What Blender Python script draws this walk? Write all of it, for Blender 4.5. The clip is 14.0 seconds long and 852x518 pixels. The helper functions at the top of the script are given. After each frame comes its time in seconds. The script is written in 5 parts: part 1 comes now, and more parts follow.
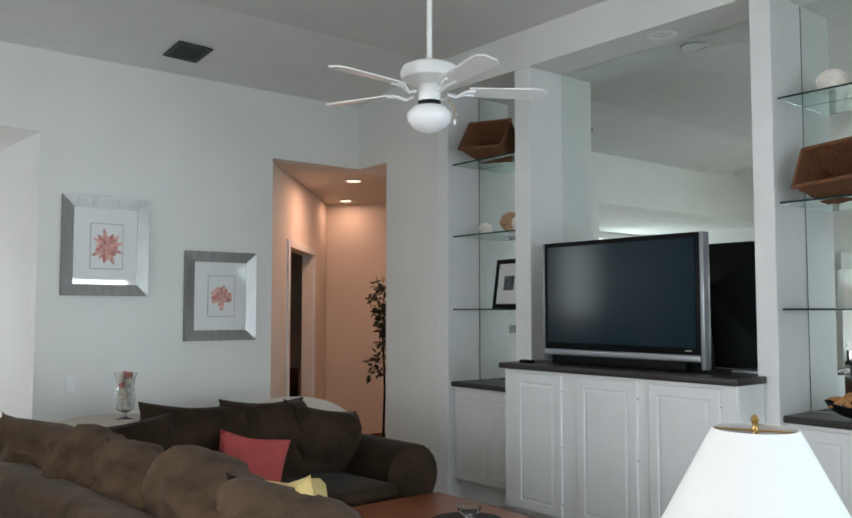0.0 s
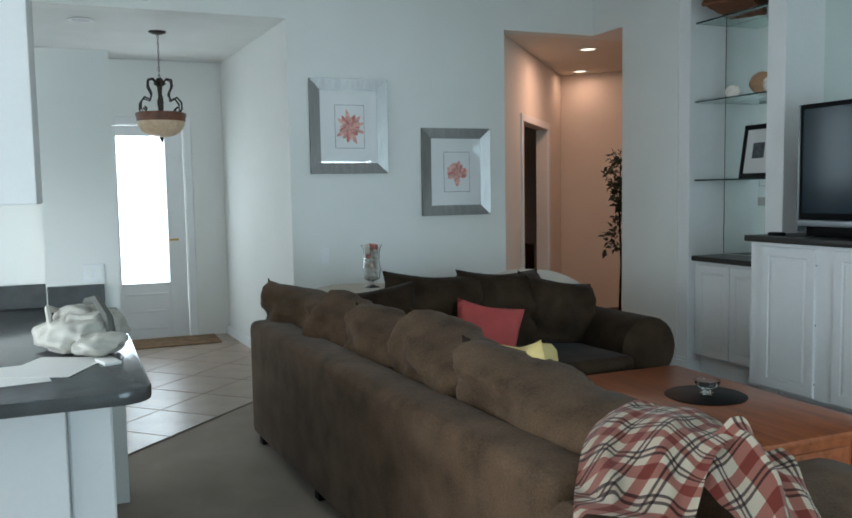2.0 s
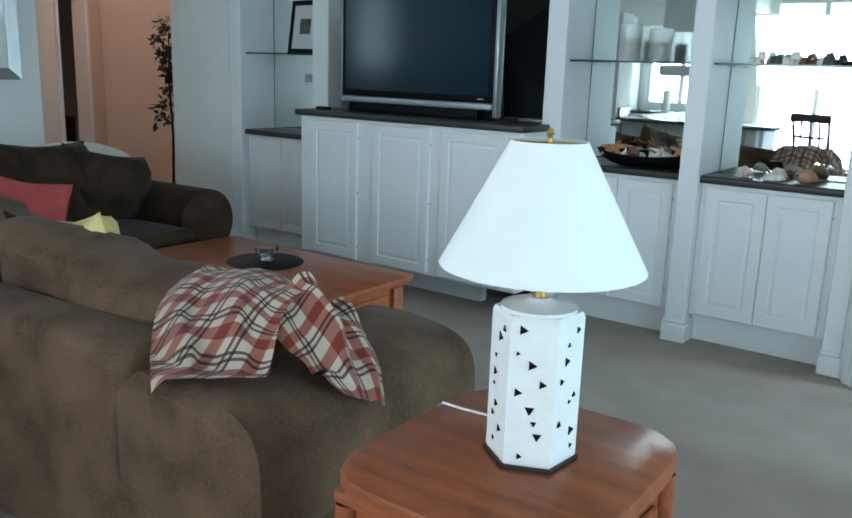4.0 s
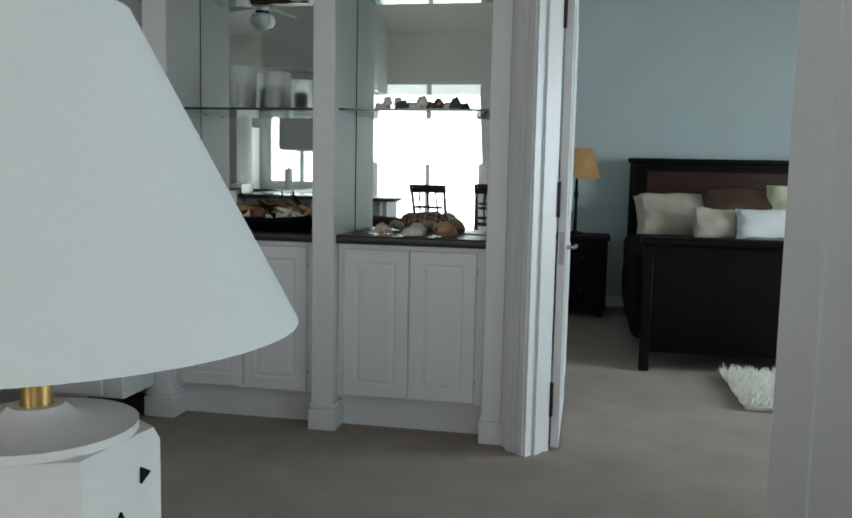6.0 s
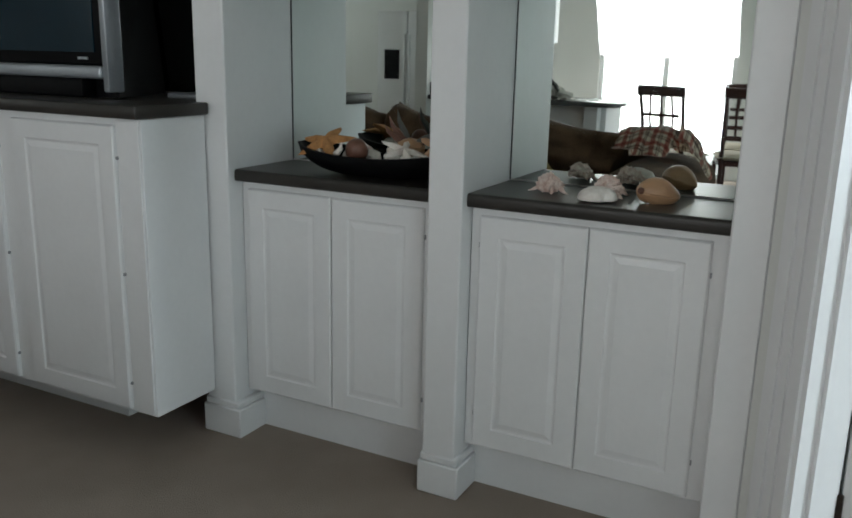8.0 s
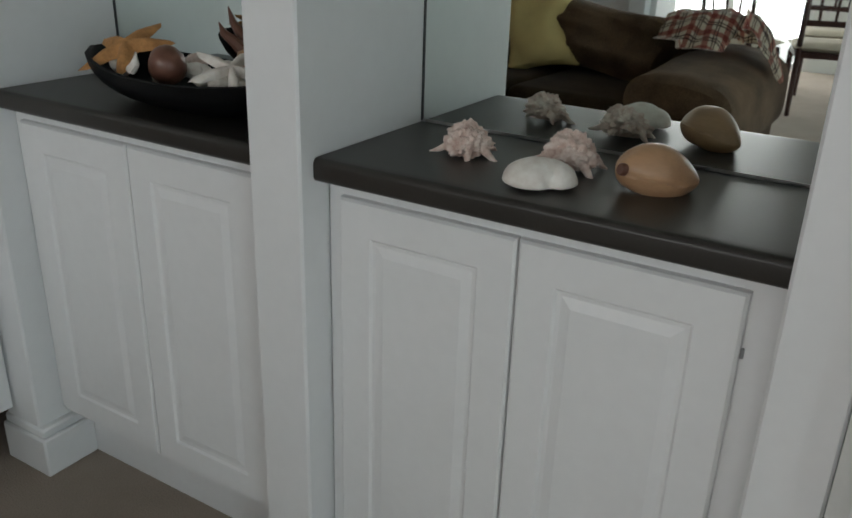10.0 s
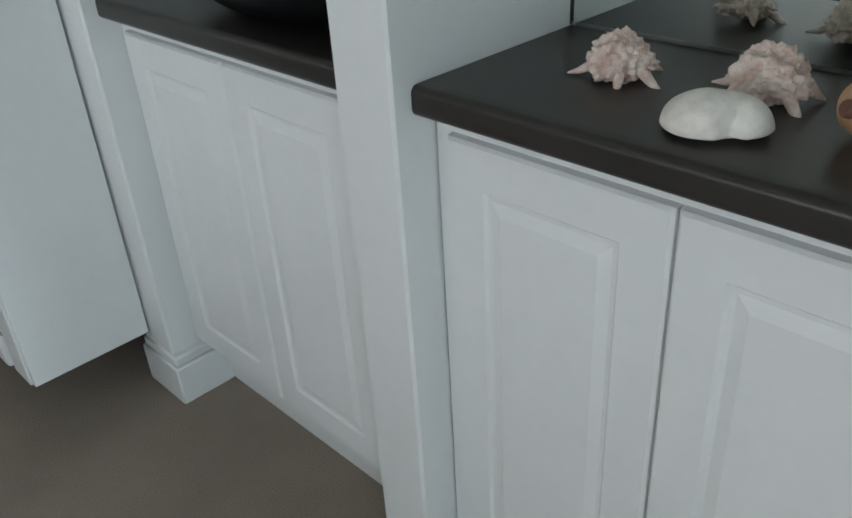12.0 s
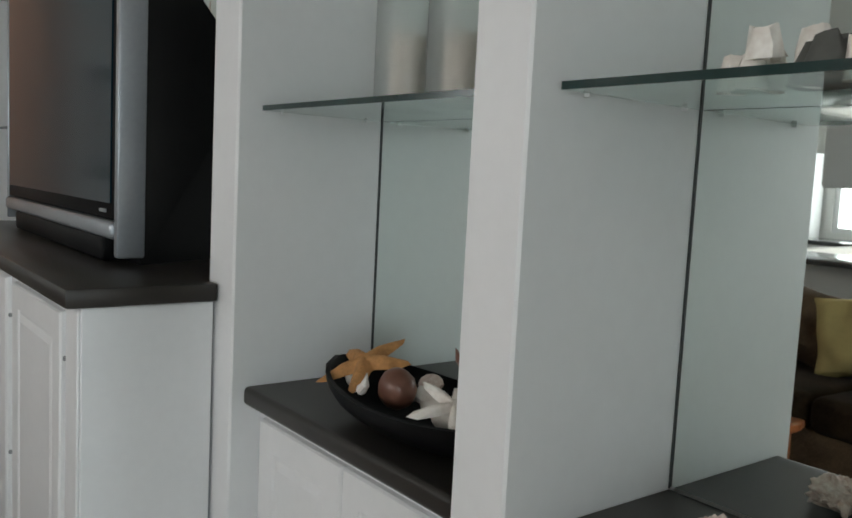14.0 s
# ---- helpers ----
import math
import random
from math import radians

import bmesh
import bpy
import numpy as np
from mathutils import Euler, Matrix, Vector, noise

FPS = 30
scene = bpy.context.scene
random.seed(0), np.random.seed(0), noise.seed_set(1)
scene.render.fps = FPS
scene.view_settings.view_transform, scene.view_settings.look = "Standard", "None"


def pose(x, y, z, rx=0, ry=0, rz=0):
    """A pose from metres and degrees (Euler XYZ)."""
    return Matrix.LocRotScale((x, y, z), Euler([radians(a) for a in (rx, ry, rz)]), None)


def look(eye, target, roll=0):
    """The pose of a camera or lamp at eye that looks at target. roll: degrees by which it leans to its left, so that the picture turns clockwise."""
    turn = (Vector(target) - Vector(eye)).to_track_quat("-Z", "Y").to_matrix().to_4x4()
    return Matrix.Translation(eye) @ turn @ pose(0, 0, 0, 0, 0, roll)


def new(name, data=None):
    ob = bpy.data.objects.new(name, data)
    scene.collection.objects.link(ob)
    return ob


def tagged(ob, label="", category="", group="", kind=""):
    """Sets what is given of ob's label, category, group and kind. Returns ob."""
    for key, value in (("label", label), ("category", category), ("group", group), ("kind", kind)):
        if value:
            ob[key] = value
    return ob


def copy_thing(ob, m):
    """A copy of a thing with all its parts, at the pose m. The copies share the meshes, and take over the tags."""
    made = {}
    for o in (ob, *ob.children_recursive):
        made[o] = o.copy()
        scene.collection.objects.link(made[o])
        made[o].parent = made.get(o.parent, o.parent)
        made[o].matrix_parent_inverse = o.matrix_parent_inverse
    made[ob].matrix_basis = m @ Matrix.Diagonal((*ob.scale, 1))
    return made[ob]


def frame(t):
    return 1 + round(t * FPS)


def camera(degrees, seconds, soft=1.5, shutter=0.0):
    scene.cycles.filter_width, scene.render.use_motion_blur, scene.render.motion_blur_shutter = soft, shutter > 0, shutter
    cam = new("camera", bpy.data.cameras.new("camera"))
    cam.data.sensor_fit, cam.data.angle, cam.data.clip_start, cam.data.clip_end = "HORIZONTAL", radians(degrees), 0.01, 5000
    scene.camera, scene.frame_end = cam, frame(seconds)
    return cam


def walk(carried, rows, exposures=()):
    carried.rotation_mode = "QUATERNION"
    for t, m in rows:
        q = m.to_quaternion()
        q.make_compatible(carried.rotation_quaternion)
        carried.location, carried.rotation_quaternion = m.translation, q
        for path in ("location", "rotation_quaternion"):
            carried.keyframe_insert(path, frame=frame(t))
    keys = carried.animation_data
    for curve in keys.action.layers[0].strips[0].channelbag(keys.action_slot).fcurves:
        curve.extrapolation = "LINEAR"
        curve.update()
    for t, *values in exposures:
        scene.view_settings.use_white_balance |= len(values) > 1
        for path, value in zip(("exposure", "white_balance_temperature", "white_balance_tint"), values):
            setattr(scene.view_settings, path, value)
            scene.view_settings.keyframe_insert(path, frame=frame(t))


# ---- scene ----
cam = camera(54.7, 14.0, soft=1.7)
PATH = [
    (0, (1.527, -4.209, 1.462), (-0.02, -2.948, 1.584), 0.0),
    (0.5, (1.539, -4.187, 1.453), (-0.159, -3.135, 1.551), -0.5),
    (1, (1.52, -4.212, 1.441), (-0.3, -3.384, 1.496), -1.2),
    (1.5, (1.534, -4.179, 1.431), (-0.327, -3.447, 1.415), -1.4),
    (2, (1.533, -4.179, 1.428), (-0.305, -3.408, 1.26), -1.0),
    (2.5, (1.502, -4.204, 1.424), (-0.291, -3.363, 1.149), -0.2),
    (3, (1.51, -4.215, 1.391), (-0.167, -3.179, 1.057), -0.2),
    (3.5, (1.505, -4.186, 1.373), (0.046, -2.878, 0.973), 1.1),
    (4, (1.500, -4.216, 1.391), (0.347, -2.646, 0.941), 1.9),
    (4.2, (1.474, -4.222, 1.392), (0.456, -2.573, 0.901), 2.4),
    (6.3, (1.222, -3.32, 1.178), (0.857, -1.362, 0.985), 0.8),
    (6.5, (1.235, -3.175, 1.201), (0.854, -1.226, 0.962), 0.1),
    (7, (1.181, -2.761, 1.257), (0.569, -0.885, 0.928), 0.2),
    (7.2, (1.167, -2.599, 1.269), (0.446, -0.772, 0.891), 0.0),
    (9.3, (0.819, -1.186, 1.24), (-0.112, 0.458, 0.583), 0.5),
    (9.5, (0.824, -1.105, 1.245), (-0.083, 0.509, 0.49), -0.1),
    (10, (0.887, -0.902, 1.243), (-0.068, 0.675, 0.472), 1.8),
    (10.5, (0.857, -0.736, 1.214), (-0.064, 0.809, 0.339), 1.3),
    (11, (0.805, -0.596, 1.194), (-0.115, 0.884, 0.212), 0.1),
    (11.5, (0.791, -0.513, 1.175), (-0.247, 0.810, 0.091), -1.8),
    (12, (0.790, -0.590, 1.212), (-0.466, 0.585, 0.192), -3.8),
    (12.5, (0.765, -0.622, 1.243), (-0.765, 0.316, 0.356), -2.2),
    (13, (0.762, -0.640, 1.255), (-0.911, 0.200, 0.547), 1.0),
    (13.5, (0.801, -0.690, 1.311), (-0.863, 0.300, 0.817), 3.0),
    (14, (0.826, -0.682, 1.346), (-0.752, 0.531, 1.144), 2.9),
]
walk(cam, [(t, look(eye, target, roll)) for t, eye, target, roll in PATH],
     exposures=[(0.0, -1.1, 6600, 11), (0.5, -1.22, 6600, 11), (1.5, -1.27, 6250, 7), (2.0, -1.3, 5950, 2), (3.0, -0.52, 5600, -2), (3.5, -0.75, 5650, -2), (4.2, -1.38, 5500, -2), (6.3, -2.3, 6650, 8), (7.2, -2.05, 6600, 8), (9.3, -1.75, 6850, 11), (10.5, -1.66, 6800, 11), (12.0, -1.33, 6450, 8), (13.0, -1.57, 6650, 11), (14.0, -1.42, 7000, 13)])

# ---- world and lights ----
world = bpy.data.worlds.new("sky")
scene.world = world
world.use_nodes = True
wn = world.node_tree.nodes
sky = wn.new("ShaderNodeTexSky")
sky.sky_type = "NISHITA"
sky.sun_disc = False
sky.sun_elevation = radians(48)
sky.sun_rotation = radians(200)
world.node_tree.links.new(sky.outputs[0], wn["Background"].inputs[0])
wn["Background"].inputs[1].default_value = 0.1


def window_light(name, x, y, z, w, h, way, watts, colour):
    lamp = bpy.data.lights.new(name, "AREA")
    lamp.shape = "RECTANGLE"
    lamp.size, lamp.size_y, lamp.energy, lamp.color = w, h, watts, colour
    ob = new(name, lamp)
    ob.matrix_world = look((x, y, z), (x + way[0], y + way[1], z + way[2]))
    return ob


DAY = (0.82, 0.94, 1.0)
window_light("east_slider_daylight", 4.33, -2.5, 1.2, 2.0, 2.2, (-1, 0, -0.2), 225, (0.72, 0.90, 1.0))
window_light("south_window_daylight", -0.95, -6.93, 1.2, 1.5, 2.2, (0, 1, -0.5), 235, (0.94, 0.96, 1.0))
# Added fill from an unseen opening, to brighten carpet and sofa back.
window_light("south_east_fill_light", 2.3, -6.93, 1.3, 2.0, 1.9, (0, 1, -0.5), 135, (0.86, 0.94, 1.0))
window_light("kitchen_window_daylight", -2.75, -6.93, 1.55, 0.9, 1.1, (0, 1, 0), 45, DAY)
window_light("west_window_daylight", -7.03, -6.05, 1.95, 0.8, 1.1, (1, 0, 0), 48, DAY)
window_light("door_glass_daylight", -6.99, -3.6, 1.275, 0.44, 1.43, (1, 0, 0), 22, (0.9, 0.96, 1.0))
window_light("bedroom_window_daylight", 5.0, 0.7, 1.4, 1.5, 1.4, (-1, 0.1, -0.6), 520, (0.76, 0.90, 1.0))


def lamp_spot(name, x, y, z, watts, size):
    lamp = bpy.data.lights.new(name, "AREA")
    lamp.shape, lamp.size, lamp.energy, lamp.color = "DISK", size, watts, (1.0, 0.56, 0.40)
    ob = new(name, lamp)
    ob.matrix_world = look((x, y, z), (x, y, z - 1))
    return ob


lamp_spot("hall_downlight_glow", -5.2, 0.35, 2.715, 30, 0.13)
lamp_spot("hall_downlight_glow", -6.5, 1.12, 2.715, 5, 0.13)


# ---- materials ----
def mat(name, colour, rough=0.6, metal=0.0, vary=0.12, scale=6.0, grain=90.0, bump=0.15, wear=None, spec=0.5, stretch=None, sheen=0.0):
    m = bpy.data.materials.new(name)
    m.use_nodes = True
    nt = m.node_tree
    n, l = nt.nodes, nt.links
    b = n["Principled BSDF"]
    b.inputs["Roughness"].default_value = rough
    b.inputs["Metallic"].default_value = metal
    b.inputs["Specular IOR Level"].default_value = spec
    if sheen:
        b.inputs["Sheen Weight"].default_value = sheen
        b.inputs["Sheen Roughness"].default_value = 0.4
    tc = n.new("ShaderNodeTexCoord")
    src = tc.outputs["Object"]
    if stretch:
        mp = n.new("ShaderNodeMapping")
        mp.inputs["Scale"].default_value = stretch
        l.new(src, mp.inputs[0])
        src = mp.outputs[0]
    big = n.new("ShaderNodeTexNoise")
    big.inputs["Scale"].default_value = scale
    big.inputs["Detail"].default_value = 4
    fine = n.new("ShaderNodeTexNoise")
    fine.inputs["Scale"].default_value = grain
    fine.inputs["Detail"].default_value = 3
    for k in (big, fine):
        l.new(src, k.inputs["Vector"])
    add = n.new("ShaderNodeMath")
    add.operation = "MULTIPLY_ADD"
    add.inputs[1].default_value = 0.35
    l.new(fine.outputs[0], add.inputs[0])
    mul = n.new("ShaderNodeMath")
    mul.operation = "MULTIPLY"
    mul.inputs[1].default_value = 0.65
    l.new(big.outputs[0], mul.inputs[0])
    l.new(mul.outputs[0], add.inputs[2])
    ramp = n.new("ShaderNodeValToRGB")
    lo = wear if wear else tuple(c * (1 - vary * 2) for c in colour)
    hi = tuple(min(1, c * (1 + vary)) for c in colour)
    ramp.color_ramp.elements[0].position, ramp.color_ramp.elements[1].position = 0.3, 0.68
    ramp.color_ramp.elements[0].color = (*lo, 1)
    ramp.color_ramp.elements[1].color = (*hi, 1)
    l.new(add.outputs[0], ramp.inputs[0])
    l.new(ramp.outputs[0], b.inputs["Base Color"])
    if bump:
        bp = n.new("ShaderNodeBump")
        bp.inputs["Strength"].default_value = bump
        bp.inputs["Distance"].default_value = 0.004
        l.new(fine.outputs[0], bp.inputs["Height"])
        l.new(bp.outputs[0], b.inputs["Normal"])
    return m


WALL = mat("wall_paint", (0.74, 0.74, 0.71), 0.75, vary=0.02, scale=2, grain=160, bump=0.08)
CEIL = mat("ceiling_paint", (0.72, 0.72, 0.70), 0.85, vary=0.03, scale=3, grain=60, bump=0.3)
TRIM = mat("white_trim_paint", (0.78, 0.78, 0.78), 0.4, vary=0.02, scale=4, grain=40, bump=0.03)
CAB = mat("white_cabinet_lacquer", (0.79, 0.79, 0.79), 0.38, vary=0.02, scale=5, grain=50, bump=0.03)
BEDWALL = mat("pale_blue_wall_paint", (0.52, 0.58, 0.57), 0.8, vary=0.03, scale=2, grain=150, bump=0.08)
# Warmer, slightly darker base tone than WALL, used throughout the hall.
HALLWALL = mat("warm_hall_tone", (0.72, 0.66, 0.58), 0.8, vary=0.03, scale=2, grain=150, bump=0.08)
CARPET = mat("beige_carpet", (0.33, 0.27, 0.225), 0.95, vary=0.10, scale=3.5, grain=220, bump=0.9, spec=0.1, sheen=0.1)
COUNTER = mat("dark_grey_counter", (0.038, 0.034, 0.030), 0.33, vary=0.12, scale=8, grain=300, bump=0.02, spec=0.3)
KCOUNTER = mat("grey_stone_counter", (0.085, 0.09, 0.092), 0.16, vary=0.15, scale=14, grain=200, bump=0.0)
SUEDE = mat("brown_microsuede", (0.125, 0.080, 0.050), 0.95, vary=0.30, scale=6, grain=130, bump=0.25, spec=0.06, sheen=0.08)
# Darker copy of the suede, with backlit shade put into its colour.
SUEDE_SHADE = mat("shaded_microsuede", (0.036, 0.023, 0.014), 0.95, vary=0.3, scale=6, grain=130, bump=0.25, spec=0.05, sheen=0.05)
RED = mat("red_cotton", (0.36, 0.055, 0.05), 0.85, vary=0.1, scale=8, grain=200, bump=0.2)
YELLOW = mat("yellow_cotton", (0.64, 0.50, 0.21), 0.85, vary=0.08, scale=8, grain=200, bump=0.2)
CHERRY = mat("orange_cherry_wood", (0.29, 0.085, 0.030), 0.3, spec=0.35, vary=0.25, scale=3, grain=30, bump=0.04, stretch=(1, 9, 9))
DARKWOOD = mat("espresso_wood", (0.006, 0.004, 0.0035), 0.5, spec=0.10, vary=0.3, scale=4, grain=40, bump=0.05, stretch=(1, 8, 8))
REDWOOD = mat("dark_red_wood", (0.045, 0.014, 0.010), 0.5, spec=0.25, vary=0.3, scale=4, grain=40, bump=0.05, stretch=(1, 8, 8))
BLACK = mat("matte_black", (0.004, 0.004, 0.0045), 0.5, spec=0.12, vary=0.2, scale=10, grain=90, bump=0.03)
# Blue in the screen's base colour imitates sky reflected in it.
SCREEN = mat("tv_screen_glass", (0.004, 0.017, 0.027), 0.13, spec=0.20, vary=0.05, bump=0.0)
SILVER = mat("silver_plastic", (0.33, 0.35, 0.37), 0.35, 0.5, vary=0.05, bump=0.0)
PEWTER = mat("brushed_pewter", (0.33, 0.32, 0.31), 0.36, 0.9, vary=0.10, scale=4, grain=25, bump=0.02, stretch=(1, 6, 1))
PAPER = mat("mat_board", (0.74, 0.73, 0.71), 0.7, vary=0.02, bump=0.02)
CORAL = mat("coral_print_ink", (0.72, 0.40, 0.35), 0.8, vary=0.3, scale=30, grain=120, bump=0.0)
CORAL_DEEP = mat("deep_coral_print_ink", (0.60, 0.22, 0.19), 0.8, vary=0.25, scale=40, grain=120, bump=0.0)
GREYINK = mat("grey_print_ink", (0.12, 0.13, 0.14), 0.8, vary=0.5, scale=20, grain=60, bump=0.0)
SHELL = mat("white_shell", (0.82, 0.79, 0.74), 0.6, vary=0.15, scale=25, grain=90, bump=0.4, wear=(0.68, 0.60, 0.53))
PINKSHELL = mat("pink_grey_shell", (0.80, 0.70, 0.64), 0.6, vary=0.12, scale=55, grain=140, bump=0.9, wear=(0.56, 0.35, 0.28))
TANSHELL = mat("tan_shell", (0.46, 0.27, 0.15), 0.32, vary=0.08, scale=9, grain=60, bump=0.06, stretch=(1, 5, 5))
BROWNSHELL = mat("brown_shell", (0.17, 0.075, 0.05), 0.35, vary=0.2, scale=20, grain=60, bump=0.1)
STAR = mat("orange_starfish", (0.52, 0.25, 0.09), 0.85, vary=0.2, scale=30, grain=150, bump=0.6)
BASKET = mat("brown_wicker", (0.20, 0.075, 0.03), 0.75, vary=0.45, scale=60, grain=140, bump=0.8, stretch=(1, 1, 3))
FANWHITE = mat("white_enamel", (0.80, 0.80, 0.79), 0.35, vary=0.02, bump=0.0)
SHADE = mat("white_linen_shade", (0.84, 0.84, 0.83), 0.8, vary=0.02, scale=10, grain=250, bump=0.1)
CERAMIC = mat("white_ceramic", (0.80, 0.79, 0.76), 0.35, vary=0.04, scale=12, grain=60, bump=0.03)
BRASS = mat("brass", (0.55, 0.36, 0.13), 0.3, 0.9, vary=0.1, bump=0.0)
BRONZE = mat("dark_bronze", (0.035, 0.022, 0.016), 0.45, 0.4, vary=0.3, bump=0.05)
AMBER = mat("amber_alabaster_glass", (0.62, 0.45, 0.30), 0.4, vary=0.15, scale=14, grain=50, bump=0.0)
RUST = mat("rust_brown_band", (0.16, 0.055, 0.025), 0.5, vary=0.3, scale=20, bump=0.1)
TILE = mat("beige_floor_tile", (0.30, 0.225, 0.172), 0.32, spec=0.35, vary=0.12, scale=5, grain=60, bump=0.05)
GROUT = mat("grey_grout", (0.34, 0.31, 0.28), 0.9, vary=0.1, scale=30, bump=0.3)
MATRUG = mat("brown_doormat", (0.20, 0.12, 0.06), 0.95, vary=0.3, scale=12, grain=200, bump=0.8)
FUR = mat("cream_shag", (0.72, 0.70, 0.62), 0.95, vary=0.1, scale=25, grain=120, bump=0.8, sheen=0.4)
LEAF = mat("dark_green_leaf", (0.022, 0.035, 0.016), 0.5, vary=0.4, scale=12, bump=0.1)
LINEN = mat("cream_bedding", (0.48, 0.42, 0.33), 0.9, vary=0.1, scale=9, grain=150, bump=0.2)
BEDSPREAD = mat("dark_bedspread", (0.007, 0.006, 0.006), 0.95, spec=0.05, vary=0.3, scale=9, grain=150, bump=0.2)
BROWNPIL = mat("brown_satin", (0.075, 0.035, 0.02), 0.5, vary=0.2, scale=9, bump=0.1)
TANSHADE = mat("tan_parchment_shade", (0.50, 0.28, 0.11), 0.8, vary=0.1, scale=9, bump=0.1)
CLOTH = mat("cream_tablecloth", (0.52, 0.46, 0.39), 0.9, vary=0.05, scale=8, grain=150, bump=0.15)
CANVAS = mat("white_canvas_bag", (0.50, 0.48, 0.43), 0.85, vary=0.08, scale=14, grain=200, bump=0.3)
GREYCLOTH = mat("grey_trim_fabric", (0.10, 0.10, 0.09), 0.85, vary=0.1, bump=0.1)
WAX = mat("ivory_wax", (0.74, 0.66, 0.58), 0.5, vary=0.05, bump=0.0)
GREY_STEEL = mat("brushed_steel", (0.35, 0.36, 0.37), 0.35, 0.8, vary=0.05, bump=0.0)
VENT = mat("dark_grey_vent", (0.05, 0.055, 0.055), 0.5, vary=0.1, bump=0.0)


def glass(name, colour, rough=0.02, ior=1.45):
    m = bpy.data.materials.new(name)
    m.use_nodes = True
    b = m.node_tree.nodes["Principled BSDF"]
    b.inputs["Base Color"].default_value = (*colour, 1)
    b.inputs["Transmission Weight"].default_value = 1
    b.inputs["Roughness"].default_value = rough
    b.inputs["IOR"].default_value = ior
    return m


GLASS = glass("clear_glass", (0.95, 0.98, 0.97))
FROSTED = glass("hazy_candle_glass", (0.94, 0.96, 0.95), 0.36)
SHELFGLASS = glass("green_tinted_glass", (0.72, 0.90, 0.85))
MILK = mat("milk_glass", (0.85, 0.85, 0.86), 0.2, vary=0.02, bump=0.0)
EDGEGLASS = mat("dark_green_glass_edge", (0.012, 0.035, 0.032), 0.15, vary=0.1, bump=0.0)
MIRROR = bpy.data.materials.new("silvered_mirror")
MIRROR.use_nodes = True
_b = MIRROR.node_tree.nodes["Principled BSDF"]
_b.inputs["Base Color"].default_value = (0.80, 0.86, 0.83, 1)
_b.inputs["Metallic"].default_value = 1
_b.inputs["Roughness"].default_value = 0.015


def emit(name, colour, strength):
    m = bpy.data.materials.new(name)
    m.use_nodes = True
    b = m.node_tree.nodes["Principled BSDF"]
    b.inputs["Base Color"].default_value = (*colour, 1)
    b.inputs["Emission Color"].default_value = (*colour, 1)
    b.inputs["Emission Strength"].default_value = strength
    return m


BULB = emit("warm_bulb", (1.0, 0.75, 0.5), 6)
LITSHADE = emit("lit_amber_shade", (1.0, 0.42, 0.14), 0.9)


def plaid():
    m = bpy.data.materials.new("plaid_fleece")
    m.use_nodes = True
    nt = m.node_tree
    n, l = nt.nodes, nt.links
    b = n["Principled BSDF"]
    b.inputs["Roughness"].default_value = 0.95
    b.inputs["Sheen Weight"].default_value = 0.3
    uv = n.new("ShaderNodeUVMap")
    sep = n.new("ShaderNodeSeparateXYZ")
    l.new(uv.outputs[0], sep.inputs[0])
    chans = []
    for ax in (0, 1):
        mul = n.new("ShaderNodeMath")
        mul.operation = "MULTIPLY"
        mul.inputs[1].default_value = 1 / 0.125
        l.new(sep.outputs[ax], mul.inputs[0])
        fr = n.new("ShaderNodeMath")
        fr.operation = "FRACT"
        l.new(mul.outputs[0], fr.inputs[0])
        rp = n.new("ShaderNodeValToRGB")
        rp.color_ramp.interpolation = "CONSTANT"
        stops = [(0.0, (0.90, 0.84, 0.75)), (0.16, (0.55, 0.24, 0.20)), (0.46, (0.90, 0.84, 0.75)), (0.64, (0.20, 0.15, 0.14)),
                 (0.71, (0.86, 0.76, 0.66)), (0.79, (0.20, 0.15, 0.14)), (0.86, (0.90, 0.84, 0.75))]
        e = rp.color_ramp.elements
        while len(e) < len(stops):
            e.new(0.5)
        for k, (p, c) in enumerate(stops):
            e[k].position, e[k].color = p, (*c, 1)
        l.new(fr.outputs[0], rp.inputs[0])
        chans.append(rp)
    mix = n.new("ShaderNodeMix")
    mix.data_type = "RGBA"
    mix.blend_type = "MULTIPLY"
    mix.inputs[0].default_value = 1.0
    l.new(chans[0].outputs[0], mix.inputs[6])
    l.new(chans[1].outputs[0], mix.inputs[7])
    nz = n.new("ShaderNodeTexNoise")
    nz.inputs["Scale"].default_value = 180
    bp = n.new("ShaderNodeBump")
    bp.inputs["Strength"].default_value = 0.5
    bp.inputs["Distance"].default_value = 0.004
    l.new(nz.outputs[0], bp.inputs["Height"])
    l.new(bp.outputs[0], b.inputs["Normal"])
    l.new(mix.outputs[2], b.inputs["Base Color"])
    return m


PLAID = plaid()


# ---- mesh helpers ----
def bm_box(x0, x1, y0, y1, z0, z1, bev=0.0, seg=2, bm=None):
    own = bmesh.new()
    bmesh.ops.create_cube(own, size=1)
    for v in own.verts:
        v.co = Vector(((x0 + x1) / 2 + v.co.x * (x1 - x0), (y0 + y1) / 2 + v.co.y * (y1 - y0), (z0 + z1) / 2 + v.co.z * (z1 - z0)))
    if bev:
        bmesh.ops.bevel(own, geom=list(own.edges), offset=bev, segments=seg, profile=0.5, affect="EDGES")
    return join(bm, own)


